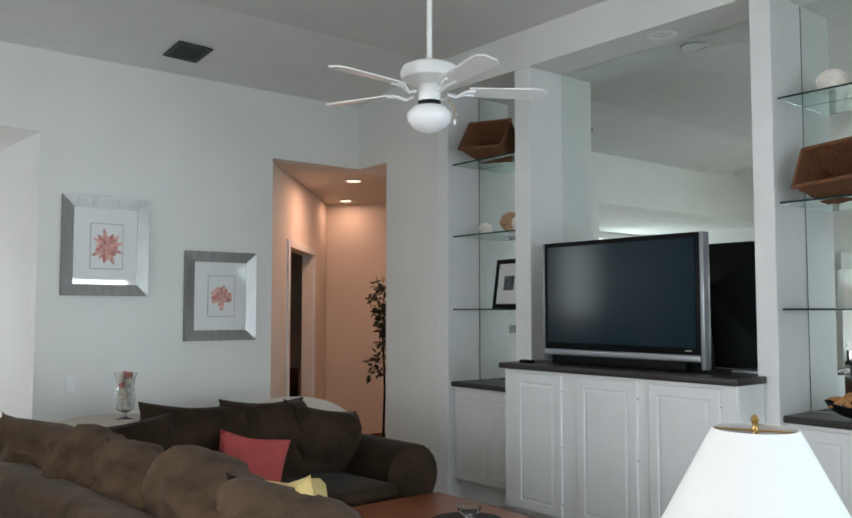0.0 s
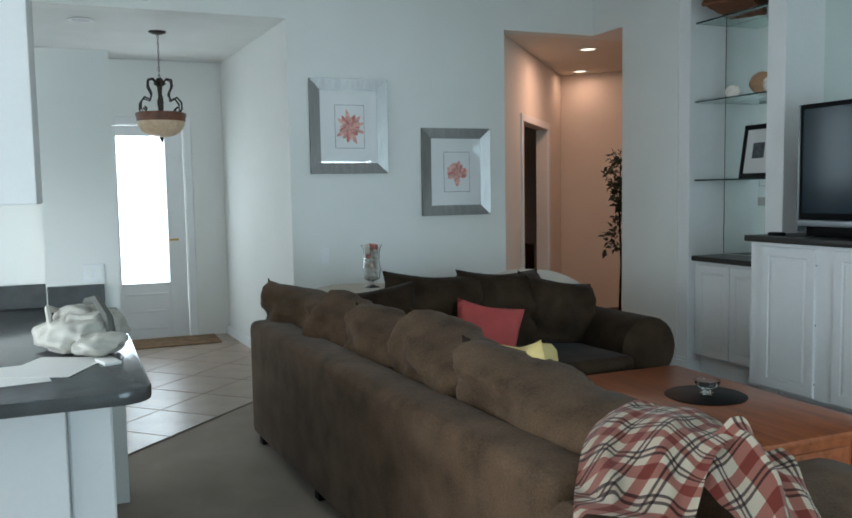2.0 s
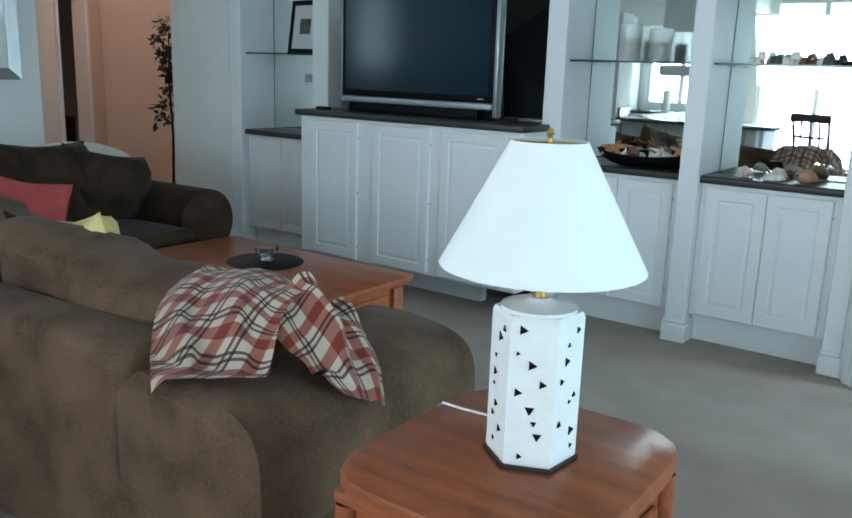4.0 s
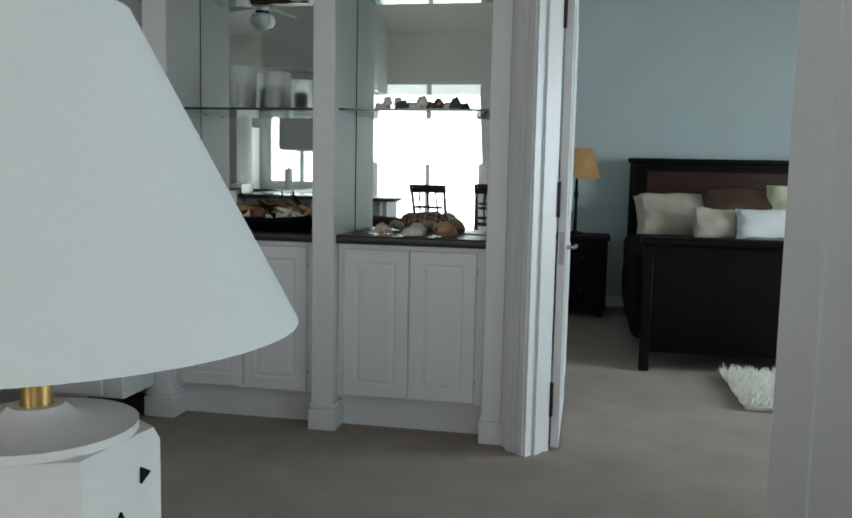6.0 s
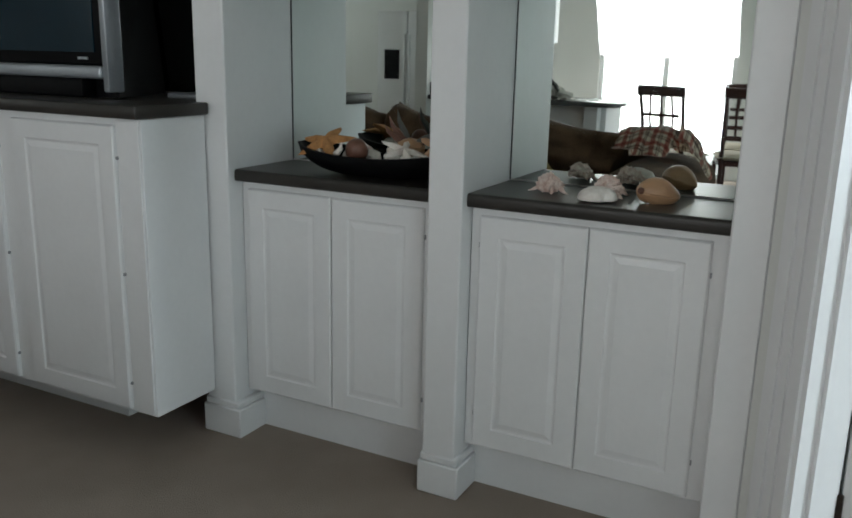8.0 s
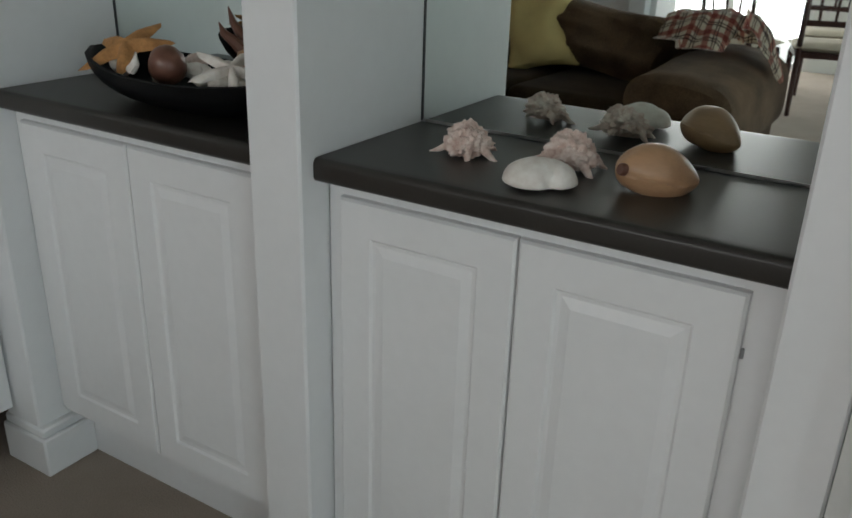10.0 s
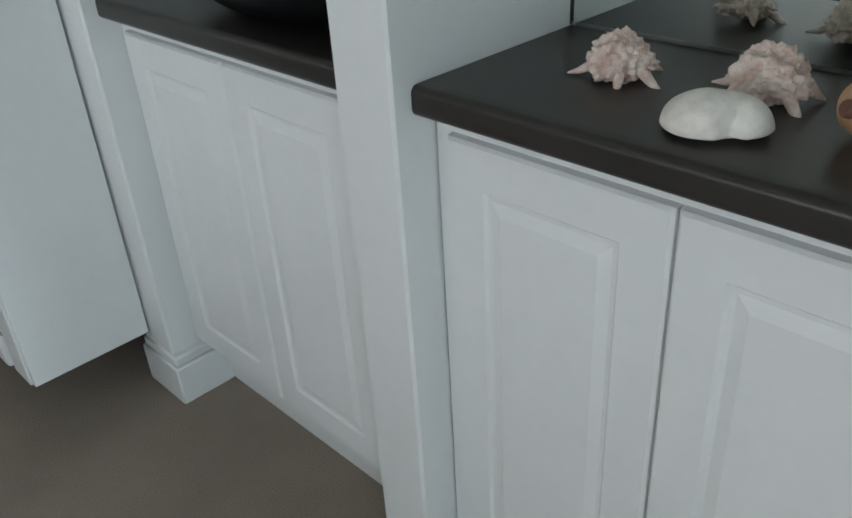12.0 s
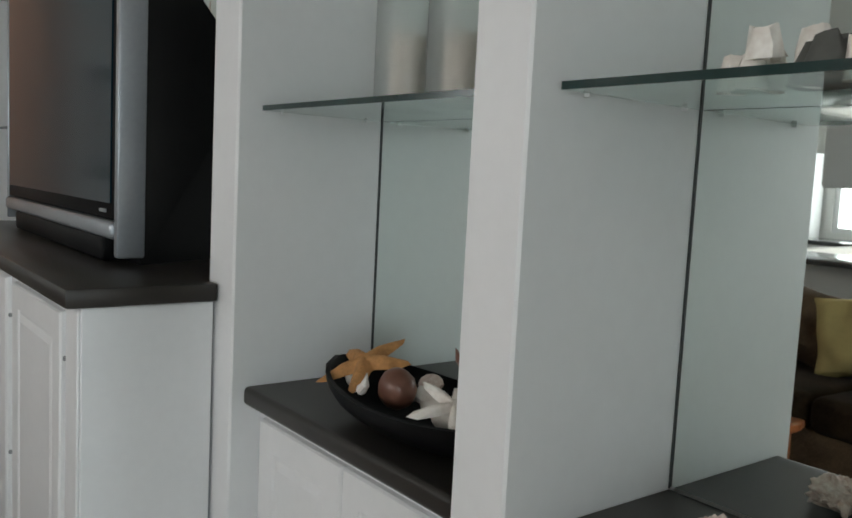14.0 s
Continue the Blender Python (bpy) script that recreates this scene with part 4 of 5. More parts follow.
bm_tube([(0.10, 0, -0.02), (0.15, 0.0, -0.035), (0.20, -0.02, -0.01), (0.26, -0.028, -0.006)], 0.008, 6, bm=iron)
iron_mesh = mesh_of(iron, True)
iron_mesh.materials.append(FANWHITE)
for k in range(5):
    b = new("blade", blade_mesh)
    b.parent = fan
    b.matrix_basis = pose(0, 0, 2.722, 0, 0, 50.6 + 8 + 72 * k) @ pose(0, 0, 0, -11, 0, 0)
    br = new("blade_iron", iron_mesh)
    br.parent = fan
    br.matrix_basis = pose(0, 0, 2.722, 0, 0, 50.6 + 8 + 72 * k) @ pose(0, 0, 0, -11, 0, 0)

# ceiling vent on the sloping strip
vt = thing("ceiling_vent", Matrix.Translation((-4.18, -1.81, 3.352)) @ Matrix.Rotation(math.atan2(-0.19, 1.25), 4, "Y") @ Matrix.Rotation(radians(4), 4, "Z"), "dark grey louvred air vent in the ceiling", "vent")
for k in (-1, 1):
    part("frame_rail", bm_box(-0.13, 0.13, k * 0.12 - 0.012, k * 0.12 + 0.012, -0.014, -0.001), VENT, vt, smooth=False)
    part("frame_rail", bm_box(k * 0.12 - 0.012, k * 0.12 + 0.012, -0.108, 0.108, -0.014, -0.001), VENT, vt, smooth=False)
for k in range(8):
    part("slat", bm_box(-0.108, 0.108, -0.1 + k * 0.027, -0.085 + k * 0.027, -0.012, -0.006), VENT, vt, smooth=False)
part("backing", bm_box(-0.11, 0.11, -0.11, 0.11, -0.004, -0.001), BLACK, vt, smooth=False)
# ---- foyer ----
BACK = emit("overcast_daylight_backdrop", (0.95, 0.98, 1.0), 3.0)
solid("backdrop_entry", bm_box(-7.5, -7.48, -4.6, -2.6, -0.5, 3.0), BACK, "bright daylight beyond the front door", "backdrop")
solid("backdrop_south", bm_box(-4.0, 0.5, -7.6, -7.58, -0.5, 3.2), BACK, "bright daylight beyond the dining window", "backdrop")
solid("backdrop_west", bm_box(-7.6, -7.58, -6.9, -4.9, 0.4, 3.2), BACK, "bright daylight beyond the kitchen window", "backdrop")
fd = thing("front_door", pose(-6.95, -3.99, 0), "white front door with a tall frosted glass pane", "door")
part("stile", bm_box(-0.045, 0.0, 0.0, 0.165, 0.005, 2.09, 0.003, 1), TRIM, fd, smooth=False)
part("stile", bm_box(-0.045, 0.0, 0.615, 0.78, 0.005, 2.09, 0.003, 1), TRIM, fd, smooth=False)
part("top_rail", bm_box(-0.045, 0.0, 0.165, 0.615, 1.995, 2.09), TRIM, fd, smooth=False)
part("bottom_panel", bm_box(-0.04, -0.004, 0.165, 0.615, 0.005, 0.555), TRIM, fd, smooth=False)
for z in (0.10, 0.27, 0.44):
    part("moulding", bm_box(-0.006, 0.006, 0.20, 0.58, z, z + 0.02, 0.004, 1), TRIM, fd, smooth=False)
FROST = glass("frosted_glass", (0.97, 0.98, 1.0), 0.25)
pane = part("pane", bm_box(-0.03, -0.02, 0.165, 0.615, 0.555, 1.995), FROST, fd, smooth=False)
pane.visible_shadow = False
part("handle", bm_tube([(0.0, 0.70, 0.98), (0.05, 0.70, 0.98), (0.05, 0.62, 0.98)], 0.010, 8), BRASS, fd)
casing = bm_box(-6.9, -6.878, -3.2, -3.13, 0, 2.17, 0.004, 1)
bm_box(-6.9, -6.878, -3.83, -3.2, 2.1, 2.17, 0.004, 1, bm=casing)
solid("door_trim", casing, TRIM, "white door casing", "trim")
tagged(part("doormat", bm_box(-6.86, -6.38, -3.86, -2.98, 0.009, 0.022, 0.006, 2), MATRUG), "brown woven doormat on the tiles", "doormat")

pd = thing("pendant_lamp", pose(-5.40, -3.54, 0), "dark bronze scrolled pendant lamp with an amber glass bowl", "lamp")
part("canopy", bm_lathe([(0, 2.685), (0.03, 2.687), (0.065, 2.70), (0.07, 2.709), (0, 2.709)], 22), BRONZE, pd)
chain = bmesh.new()
for k in range(11):
    z = 2.68 - k * 0.031
    r = [(0.007 * math.cos(a) if k % 2 else 0, 0 if k % 2 else 0.007 * math.cos(a), z - 0.014 + 0.018 * math.sin(a)) for a in [2 * math.pi * j / 8 for j in range(9)]]
    bm_tube(r, 0.0028, 5, bm=chain)
part("chain", chain, BRONZE, pd)
part("crown", bm_lathe([(0, 2.345), (0.02, 2.345), (0.035, 2.32), (0.05, 2.30), (0.02, 2.28), (0.014, 2.2), (0.026, 2.16), (0.02, 2.12), (0.008, 2.08), (0, 2.08)], 18), BRONZE, pd)
for k in range(6):
    a = 2 * math.pi * k / 6
    p = [(0.02, 2.30), (0.06, 2.34), (0.10, 2.33), (0.105, 2.28), (0.075, 2.22), (0.09, 2.17), (0.14, 2.19), (0.175, 2.15), (0.178, 2.10), (0.155, 2.06), (0.13, 2.07), (0.125, 2.10), (0.145, 2.115)]
    part("scroll_arm", bm_tube([(q * math.cos(a), q * math.sin(a), z) for q, z in p], 0.0075, 6), BRONZE, pd)
part("band", bm_lathe([(0.175, 2.075), (0.192, 2.07), (0.195, 2.05), (0.188, 2.03), (0.186, 2.005), (0.178, 2.005), (0.175, 2.075)], 36), RUST, pd)
part("bowl", bm_lathe([(0.183, 2.01), (0.178, 1.97), (0.15, 1.925), (0.10, 1.895), (0.04, 1.88), (0, 1.878)], 36), AMBER, pd)
part("finial", bm_lathe([(0.012, 1.88), (0.02, 1.87), (0.01, 1.855), (0.014, 1.845), (0, 1.835)], 14), BRONZE, pd)


def downlight(x, y, z, label, glow=None):
    ob = thing("recessed_light", pose(x, y, z), label, "light", "recessed lights")
    part("trim_ring", bm_lathe([(0.085, 0.0), (0.095, -0.004), (0.088, -0.009), (0.068, -0.006), (0.065, 0.0)], 28), TRIM, ob)
    part("lens", bm_lathe([(0, -0.003), (0.066, -0.003)], 28), glow or MILK, ob)
    return ob


GLOW = emit("lit_downlight_lens", (1.0, 0.85, 0.68), 5.0)
downlight(-5.2, 0.35, 2.731, "lit recessed downlight in the hall ceiling", GLOW)
downlight(-6.5, 1.12, 2.731, "lit recessed downlight in the hall ceiling", GLOW)
downlight(-1.48, 0.16, 3.189, "unlit recessed light above the television")
downlight(-5.10, -4.10, 2.709, "unlit recessed light in the kitchen ceiling")

# ---- hall ----
pl = thing("hall_plant", pose(-4.98, 0.56, 0), "slim dark-leaved potted ficus in the hall", "plant")
part("pot", bm_lathe([(0, 0), (0.11, 0), (0.14, 0.24), (0.145, 0.25), (0.13, 0.25), (0.12, 0.21), (0, 0.21)], 24), RUST, pl)
part("trunk", bm_tube([(0, 0, 0.2), (0.01, 0.01, 0.7), (-0.01, 0.0, 1.2), (0.01, 0.0, 1.65)], [0.013, 0.011, 0.009, 0.005], 7), DARKWOOD, pl)
lv = bmesh.new()
rg = random.Random(9)
for k in range(300):
    z = rg.uniform(0.80, 1.76)
    r = rg.uniform(0.02, 0.13) * (0.7 + 0.5 * math.sin(z * 9))
    a = rg.uniform(0, 6.28)
    m = Matrix.Translation((r * math.cos(a), r * math.sin(a), z)) @ Euler((rg.uniform(-1.2, 1.2), rg.uniform(-1.2, 1.2), a)).to_matrix().to_4x4()
    s = rg.uniform(0.04, 0.07)
    vs = [lv.verts.new(m @ Vector(p)) for p in ((0, 0, 0), (s * 0.5, s * 0.42, 0.004), (s * 1.3, 0, -0.004), (s * 0.5, -s * 0.42, 0.004))]
    lv.faces.new(vs)
tagged(part("foliage", lv, LEAF, pl, smooth=False), kind="stuff")
tagged(part("side_table", bm_box(-7.25, -6.75, 0.12, 0.66, 0.0, 0.78, 0.01, 2), DARKWOOD), "dark wooden chest in the room off the hall", "table")
hl = thing("table_lamp", pose(-6.97, 0.40, 0.78), "lit lamp with an amber shade and dark urn base", "lamp")
part("base", bm_lathe([(0, 0), (0.06, 0), (0.05, 0.03), (0.04, 0.05), (0.10, 0.14), (0.11, 0.2), (0.05, 0.28), (0.03, 0.33), (0.012, 0.36), (0.012, 0.42)], 24), BRONZE, hl)
part("shade", bm_lathe([(0.23, 0.38), (0.10, 0.62), (0.098, 0.62), (0.228, 0.382)], 32), LITSHADE, hl)
bulb = bpy.data.lights.new("hall_room_lamp_bulb", "POINT")
bulb.energy, bulb.color, bulb.shadow_soft_size = 22, (1.0, 0.45, 0.18), 0.04
new("hall_room_lamp_bulb", bulb).location = (-6.97, 0.40, 1.24)
HD = Vector((hd.x, hd.y, 0))
dcase = bmesh.new()
for s in (0.64, 2.0):
    bm_prism([tuple(HA + hd * s + hn * 0.0), tuple(HA + hd * (s + 0.08)), tuple(HA + hd * (s + 0.08) + hn * 0.02), tuple(HA + hd * s + hn * 0.02)], 0, 2.12, bm=dcase)
bm_prism([tuple(HA + hd * 0.72), tuple(HA + hd * 2.0), tuple(HA + hd * 2.0 + hn * 0.02), tuple(HA + hd * 0.72 + hn * 0.02)], 2.05, 2.12, bm=dcase)
solid("hall_door_trim", dcase, TRIM, "white hall door casing", "trim")

# ---- behind the sofa ----
rt = thing("round_table", pose(-3.72, -2.46, 0), "small round pedestal table behind the sofa", "table")
part("tabletop", bm_lathe([(0, 0.755), (0.30, 0.755), (0.31, 0.765), (0.30, 0.775), (0, 0.775)], 40), CLOTH, rt)
part("pedestal", bm_lathe([(0, 0), (0.2, 0), (0.2, 0.02), (0.05, 0.06), (0.035, 0.3), (0.05, 0.5), (0.03, 0.62), (0.08, 0.755), (0, 0.755)], 24), CLOTH, rt)
vz = thing("hurricane_vase", pose(-3.70, -2.38, 0.775), "clear glass footed vase filled with shells", "vase")
part("glass_body", bm_lathe([(0, 0.0), (0.05, 0.0), (0.052, 0.006), (0.014, 0.02), (0.012, 0.04), (0.05, 0.06), (0.062, 0.12), (0.052, 0.19), (0.058, 0.26), (0.072, 0.29), (0.069, 0.29), (0.054, 0.258), (0.048, 0.19), (0.058, 0.12), (0.046, 0.064), (0, 0.05)], 28), GLASS, vz)
for k, (z, mt) in enumerate(((0.085, SHELL), (0.115, SHELL), (0.15, PINKSHELL), (0.185, SHELL), (0.215, CORAL_DEEP), (0.245, TANSHELL), (0.275, CORAL_DEEP))):
    for j in range(4):
        a = k * 1.3 + j * 1.57
        r = 0.026 if z < 0.2 else 0.030
        part("shell_filling", bm_blob(0.026, 0.020, 0.019, k + j, 0.3, 3, 2), (mt, mt, SHELL)[(k + j) % 3], vz, m=pose(r * math.cos(a), r * math.sin(a), z, 20 * k, 30 * j, 0))
ch = thing("slipcovered_armchair", pose(-3.80, -1.10, 0, 0, 0, 58), "cream slipcovered armchair with a rounded back", "chair")
bk2 = bm_pillow(0.86, 0.62, 0.22, 3.3, 0.01, 16, 0.0)
for v in bk2.verts:
    v.co.z -= 0.16 * (abs(v.co.x) / 0.43) ** 2.4 if v.co.z > 0 else 0
part("backrest", bk2, CLOTH, ch, m=pose(0, -0.30, 0.545, 0, 0, 0))
part("skirt", bm_box(-0.40, 0.40, -0.38, 0.36, 0.0, 0.36, 0.04, 3), CLOTH, ch)
part("seat", bm_box(-0.30, 0.30, -0.22, 0.38, 0.36, 0.46, 0.04, 3), CLOTH, ch)
for k in (-1, 1):
    part("arm", bm_box(k * 0.36 - 0.07, k * 0.36 + 0.07, -0.32, 0.36, 0.3, 0.56, 0.06, 3), CLOTH, ch)

# ---- kitchen ----
kc = []
for x, y in ((-2.449, -4.325), (-2.598, -4.335), (-2.598, -4.75), (-0.71, -4.75), (-0.71, -4.10)):
    kc.append((x, y))
for k in range(1, 6):
    a = math.pi / 2 * k / 5
    kc.append((-0.79 + 0.08 * math.cos(a), -4.10 + 0.08 * math.sin(a)))
kc.append((-2.449, -4.04))
tagged(part("countertop", bm_prism(kc, 0.88, 0.92, bev=0.008), KCOUNTER), "polished grey kitchen peninsula countertop", "countertop")
pen = thing("kitchen_peninsula", pose(0, 0, 0), "white kitchen peninsula base with a trimmed end", "cabinet")
part("end_panel", bm_box(-0.92, -0.86, -4.72, -4.24, 0, 0.88, 0.003, 1), CAB, pen, smooth=False)
part("body", bm_box(-2.42, -0.92, -4.70, -4.16, 0.0, 0.88), CAB, pen, smooth=False)
part("corner_post", bm_box(-1.02, -0.90, -4.235, -4.12, 0, 0.88, 0.006, 1), CAB, pen, smooth=False)
part("base_moulding", bm_box(-1.04, -0.875, -4.24, -4.10, 0, 0.10, 0.012, 2), CAB, pen)
# Invented low wall, added only to close off the space behind the counter.
solid("added_low_wall", bm_box(-2.55, -2.422, -6.85, -4.79, 0, 0.925), WALL, "low white wall added behind the counter", "wall")
tagged(part("backsplash", bm_box(-2.449, -2.425, -4.325, -4.09, 0.921, 1.03, 0.003, 1), KCOUNTER), "grey stone backsplash strip", "backsplash")
tagged(part("backsplash", bm_box(-2.599, -2.575, -4.75, -4.332, 0.921, 1.03, 0.003, 1), KCOUNTER), "grey stone backsplash strip", "backsplash")
so = bm_box(-2.10, -1.52, -6.85, -3.88, 2.22, CZ)
solid("kitchen_soffit", so, WALL, "white painted soffit above the kitchen cabinets", "soffit")
uc = thing("wall_cabinet", pose(-1.60, -4.31, 1.40), "white wall cabinet hung under the soffit", "cabinet")
part("body", bm_box(-0.48, 0.0, -0.75, 0.0, 0.0, 0.818, 0.003, 1), CAB, uc, smooth=False)
for k in (0, 1):
    part("door", door_panel(0.37, 0.79), CAB, uc, smooth=False, m=Matrix.Translation((-0.48, -0.005 - 0.372 * k, 0.014)) @ Matrix.Rotation(radians(-90), 4, "Z"))
bag = thing("canvas_bag", pose(-1.42, -4.19, 0.92), "crumpled white canvas bag with dark trim on the counter", "bag")


def crumple(c, cell, amount, seed):
    """Soft sharp-crested folds for a collapsed cloth bag."""
    q = 1 - abs(noise.noise(Vector((c.x * cell + seed, c.y * cell * 1.7, c.z * cell)))) * 2
    q += 0.5 * (1 - abs(noise.noise(Vector((c.x * cell * 2.3, c.y * cell * 2.1 + seed, c.z * cell * 2)))) * 2)
    return c.normalized() * amount * q


bb = bm_blob(0.185, 0.125, 0.062, 2.0, 0.25, 1.8, 5, lambda c: c + crumple(c, 11, 0.016, 3.0))
for v in bb.verts:
    v.co.z = max(v.co.z + 0.06, 0.001)
part("body", bb, CANVAS, bag)
part("flap", bm_blob(0.125, 0.095, 0.030, 5.0, 0.25, 2.0, 5, lambda c: c + crumple(c, 14, 0.014, 8.0) + Vector((0.07, 0.02, 0.095 - 1.6 * max(0, c.x) ** 1.5))), CANVAS, bag)
part("side_pocket", bm_blob(0.075, 0.07, 0.030, 9.0, 0.3, 2.0, 4, lambda c: c + crumple(c, 16, 0.010, 1.0) + Vector((0.20, 0.05, 0.045))), CANVAS, bag)
part("strap", bm_tube([(0.0, 0.02, 0.155), (0.08, 0.05, 0.17), (0.15, 0.08, 0.12), (0.19, 0.09, 0.05), (0.22, 0.07, 0.012)], [0.014, 0.016, 0.016, 0.014, 0.010], 6), GREYCLOTH, bag)
part("strap", bm_tube([(-0.12, -0.06, 0.11), (-0.02, -0.10, 0.14), (0.10, -0.09, 0.10), (0.18, -0.02, 0.03)], 0.010, 6), CANVAS, bag)
for x, y, r in ((-1.05, -4.40, 8), (-1.12, -4.27, -25)):
    tagged(part("paper_sheet", bm_box(-0.14, 0.14, -0.11, 0.11, 0, 0.0015), PAPER, smooth=False, m=pose(x, y, 0.9204 + (0.002 if r < 0 else 0), 0, 0, r)), "white sheet of paper on the counter", "paper")
tagged(part("mobile_phone", bm_box(-0.055, 0.055, -0.026, 0.026, 0, 0.012, 0.004, 2), CERAMIC, m=pose(-1.12, -4.12, 0.92, 0, 0, 15)), "white phone on the counter", "phone")
fr = thing("refrigerator", pose(-3.78, -6.82, 0), "white refrigerator with a dark water dispenser", "refrigerator")
part("body", bm_box(-0.43, 0.43, 0, 0.66, 0.02, 1.76, 0.01, 2), CAB, fr)
part("freezer_door", bm_box(-0.43, -0.03, 0.662, 0.71, 0.06, 1.76, 0.012, 2), CAB, fr)
part("door", bm_box(-0.02, 0.43, 0.662, 0.71, 0.06, 1.76, 0.012, 2), CAB, fr)
part("dispenser", bm_box(-0.33, -0.13, 0.705, 0.716, 0.98, 1.32), BLACK, fr, smooth=False)
for x in (-0.055, 0.005):
    part("handle", bm_box(x - 0.012, x + 0.012, 0.712, 0.745, 0.6, 1.5, 0.006, 2), CAB, fr)
tagged(part("countertop", bm_box(-3.33, -2.56, -6.84, -6.24, 0.88, 0.92, 0.006, 2), KCOUNTER), "grey kitchen counter under the window", "countertop")
sc = thing("sink_cabinet", pose(-3.33, -6.26, 0), "white kitchen base cabinet under the window", "cabinet")
part("body", bm_box(0, 0.77, -0.58, 0.0, 0.1, 0.88), CAB, sc, smooth=False)
for k in (0, 1):
    part("door", door_panel(0.37, 0.74), CAB, sc, smooth=False, m=Matrix.Translation((0.38 + 0.38 * k, 0.0, 0.12)) @ Matrix.Rotation(radians(180), 4, "Z"))
tagged(part("paper_towel_roll", bm_lathe([(0.0, 0), (0.055, 0), (0.055, 0.28), (0.02, 0.28), (0.02, 0.3), (0, 0.3)], 24, cx=-2.8, cy=-6.5, cz=0.92), PAPER), "white paper towel roll on the kitchen counter", "paper towel")


def window_frame(name, x0, x1, z0, z1, y, label, sash=2):
    ob = thing(name, pose(x0, y, z0), label, "window", kind="structure")
    w, h = x1 - x0, z1 - z0
    for a, b in ((0, 0.05), (w - 0.05, w)):
        part("jamb", bm_box(a, b, -0.03, 0.03, 0, h), TRIM, ob, smooth=False)
    part("head", bm_box(0.05, w - 0.05, -0.03, 0.03, h - 0.05, h), TRIM, ob, smooth=False)
    part("sill", bm_box(0.05, w - 0.05, -0.03, 0.04, 0, 0.05), TRIM, ob, smooth=False)
    for k in range(1, sash):
        part("mullion", bm_box(w * k / sash - 0.03, w * k / sash + 0.03, -0.02, 0.02, 0.05, h - 0.05), TRIM, ob, smooth=False)
    return ob


window_frame("window_1", -1.7, -0.2, 0.0, 2.42, -6.9, "white-framed sliding glass door in the dining area")
# Unseen window, added to go with the south-east fill light.
window_frame("unseen_window", 1.2, 3.4, 0.3, 2.3, -6.9, "unseen white-framed wide window added for the fill light")
window_frame("window_2", -3.25, -2.25, 0.98, 2.12, -6.9, "white-framed kitchen window")


def dining_chair(m, label):
    ob = thing("dining_chair", m, label, "chair", "dining chairs")
    part("seat", bm_pillow(0.46, 0.44, 0.07, 2.2, 0.002, 10, 0.0), LINEN, ob, m=pose(0, 0, 0.475, 90, 0, 0))
    part("seat_rail", bm_box(-0.21, 0.21, -0.20, 0.20, 0.40, 0.445, 0.006, 1), REDWOOD, ob)
    for sx in (-1, 1):
        part("front_leg", bm_tube([(sx * 0.19, 0.18, 0), (sx * 0.195, 0.185, 0.41)], [0.014, 0.022], 8), REDWOOD, ob)
        part("back_post", bm_tube([(sx * 0.19, -0.22, 0), (sx * 0.19, -0.19, 0.42), (sx * 0.195, -0.22, 0.75), (sx * 0.205, -0.28, 1.04)], [0.016, 0.02, 0.018, 0.015], 8), REDWOOD, ob)
    part("top_rail", bm_box(-0.23, 0.23, -0.295, -0.268, 0.97, 1.06, 0.012, 2), REDWOOD, ob)
    part("lower_rail", bm_box(-0.18, 0.18, -0.235, -0.215, 0.62, 0.66, 0.006, 1), REDWOOD, ob)
    for x in (-0.10, 0.0, 0.10):
        part("splat", bm_tube([(x, -0.225, 0.64), (x * 1.1, -0.245, 0.8), (x, -0.278, 0.99)], 0.011, 6), REDWOOD, ob)
    part("cross_rail", bm_box(-0.17, 0.17, -0.252, -0.238, 0.80, 0.83, 0.005, 1), REDWOOD, ob)
    return ob


dc = dining_chair(pose(-0.38, -4.75, 0, 0, 0, 200), "dark red wooden dining chair with a cream seat")
copy_thing(dc, pose(0.16, -4.95, 0, 0, 0, 165))
copy_thing(dc, pose(0.10, -5.75, 0, 0, 0, -10))

# ---- things in the niches ----


def basket(m, label):
    ob = thing("wicker_basket", m, label, "basket", "wicker baskets")
    own = bmesh.new()
    lo = [own.verts.new(p) for p in ((-0.15, -0.09, 0), (0.15, -0.09, 0), (0.15, 0.09, 0), (-0.15, 0.09, 0))]
    hi = [own.verts.new(p) for p in ((-0.20, -0.12, 0.24), (0.20, -0.12, 0.24), (0.20, 0.12, 0.24), (-0.20, 0.12, 0.24))]
    own.faces.new(lo)
    for k in range(4):
        own.faces.new((lo[k], lo[(k + 1) % 4], hi[(k + 1) % 4], hi[k]))
    bmesh.ops.recalc_face_normals(own, faces=own.faces)
    bmesh.ops.subdivide_edges(own, edges=list(own.edges), cuts=9, use_grid_fill=True)
    for v in own.verts:
        v.co += Vector((0, 0.004, 0)) * math.sin(v.co.x * 150 + v.co.z * 200)
    bmesh.ops.solidify(own, geom=list(own.faces), thickness=0.01)
    part("body", own, BASKET, ob)
    part("rim", bm_tube([(-0.20, -0.12, 0.24), (0.20, -0.12, 0.24), (0.20, 0.12, 0.24), (-0.20, 0.12, 0.24), (-0.20, -0.12, 0.24)], 0.012, 8), BASKET, ob)
    return ob


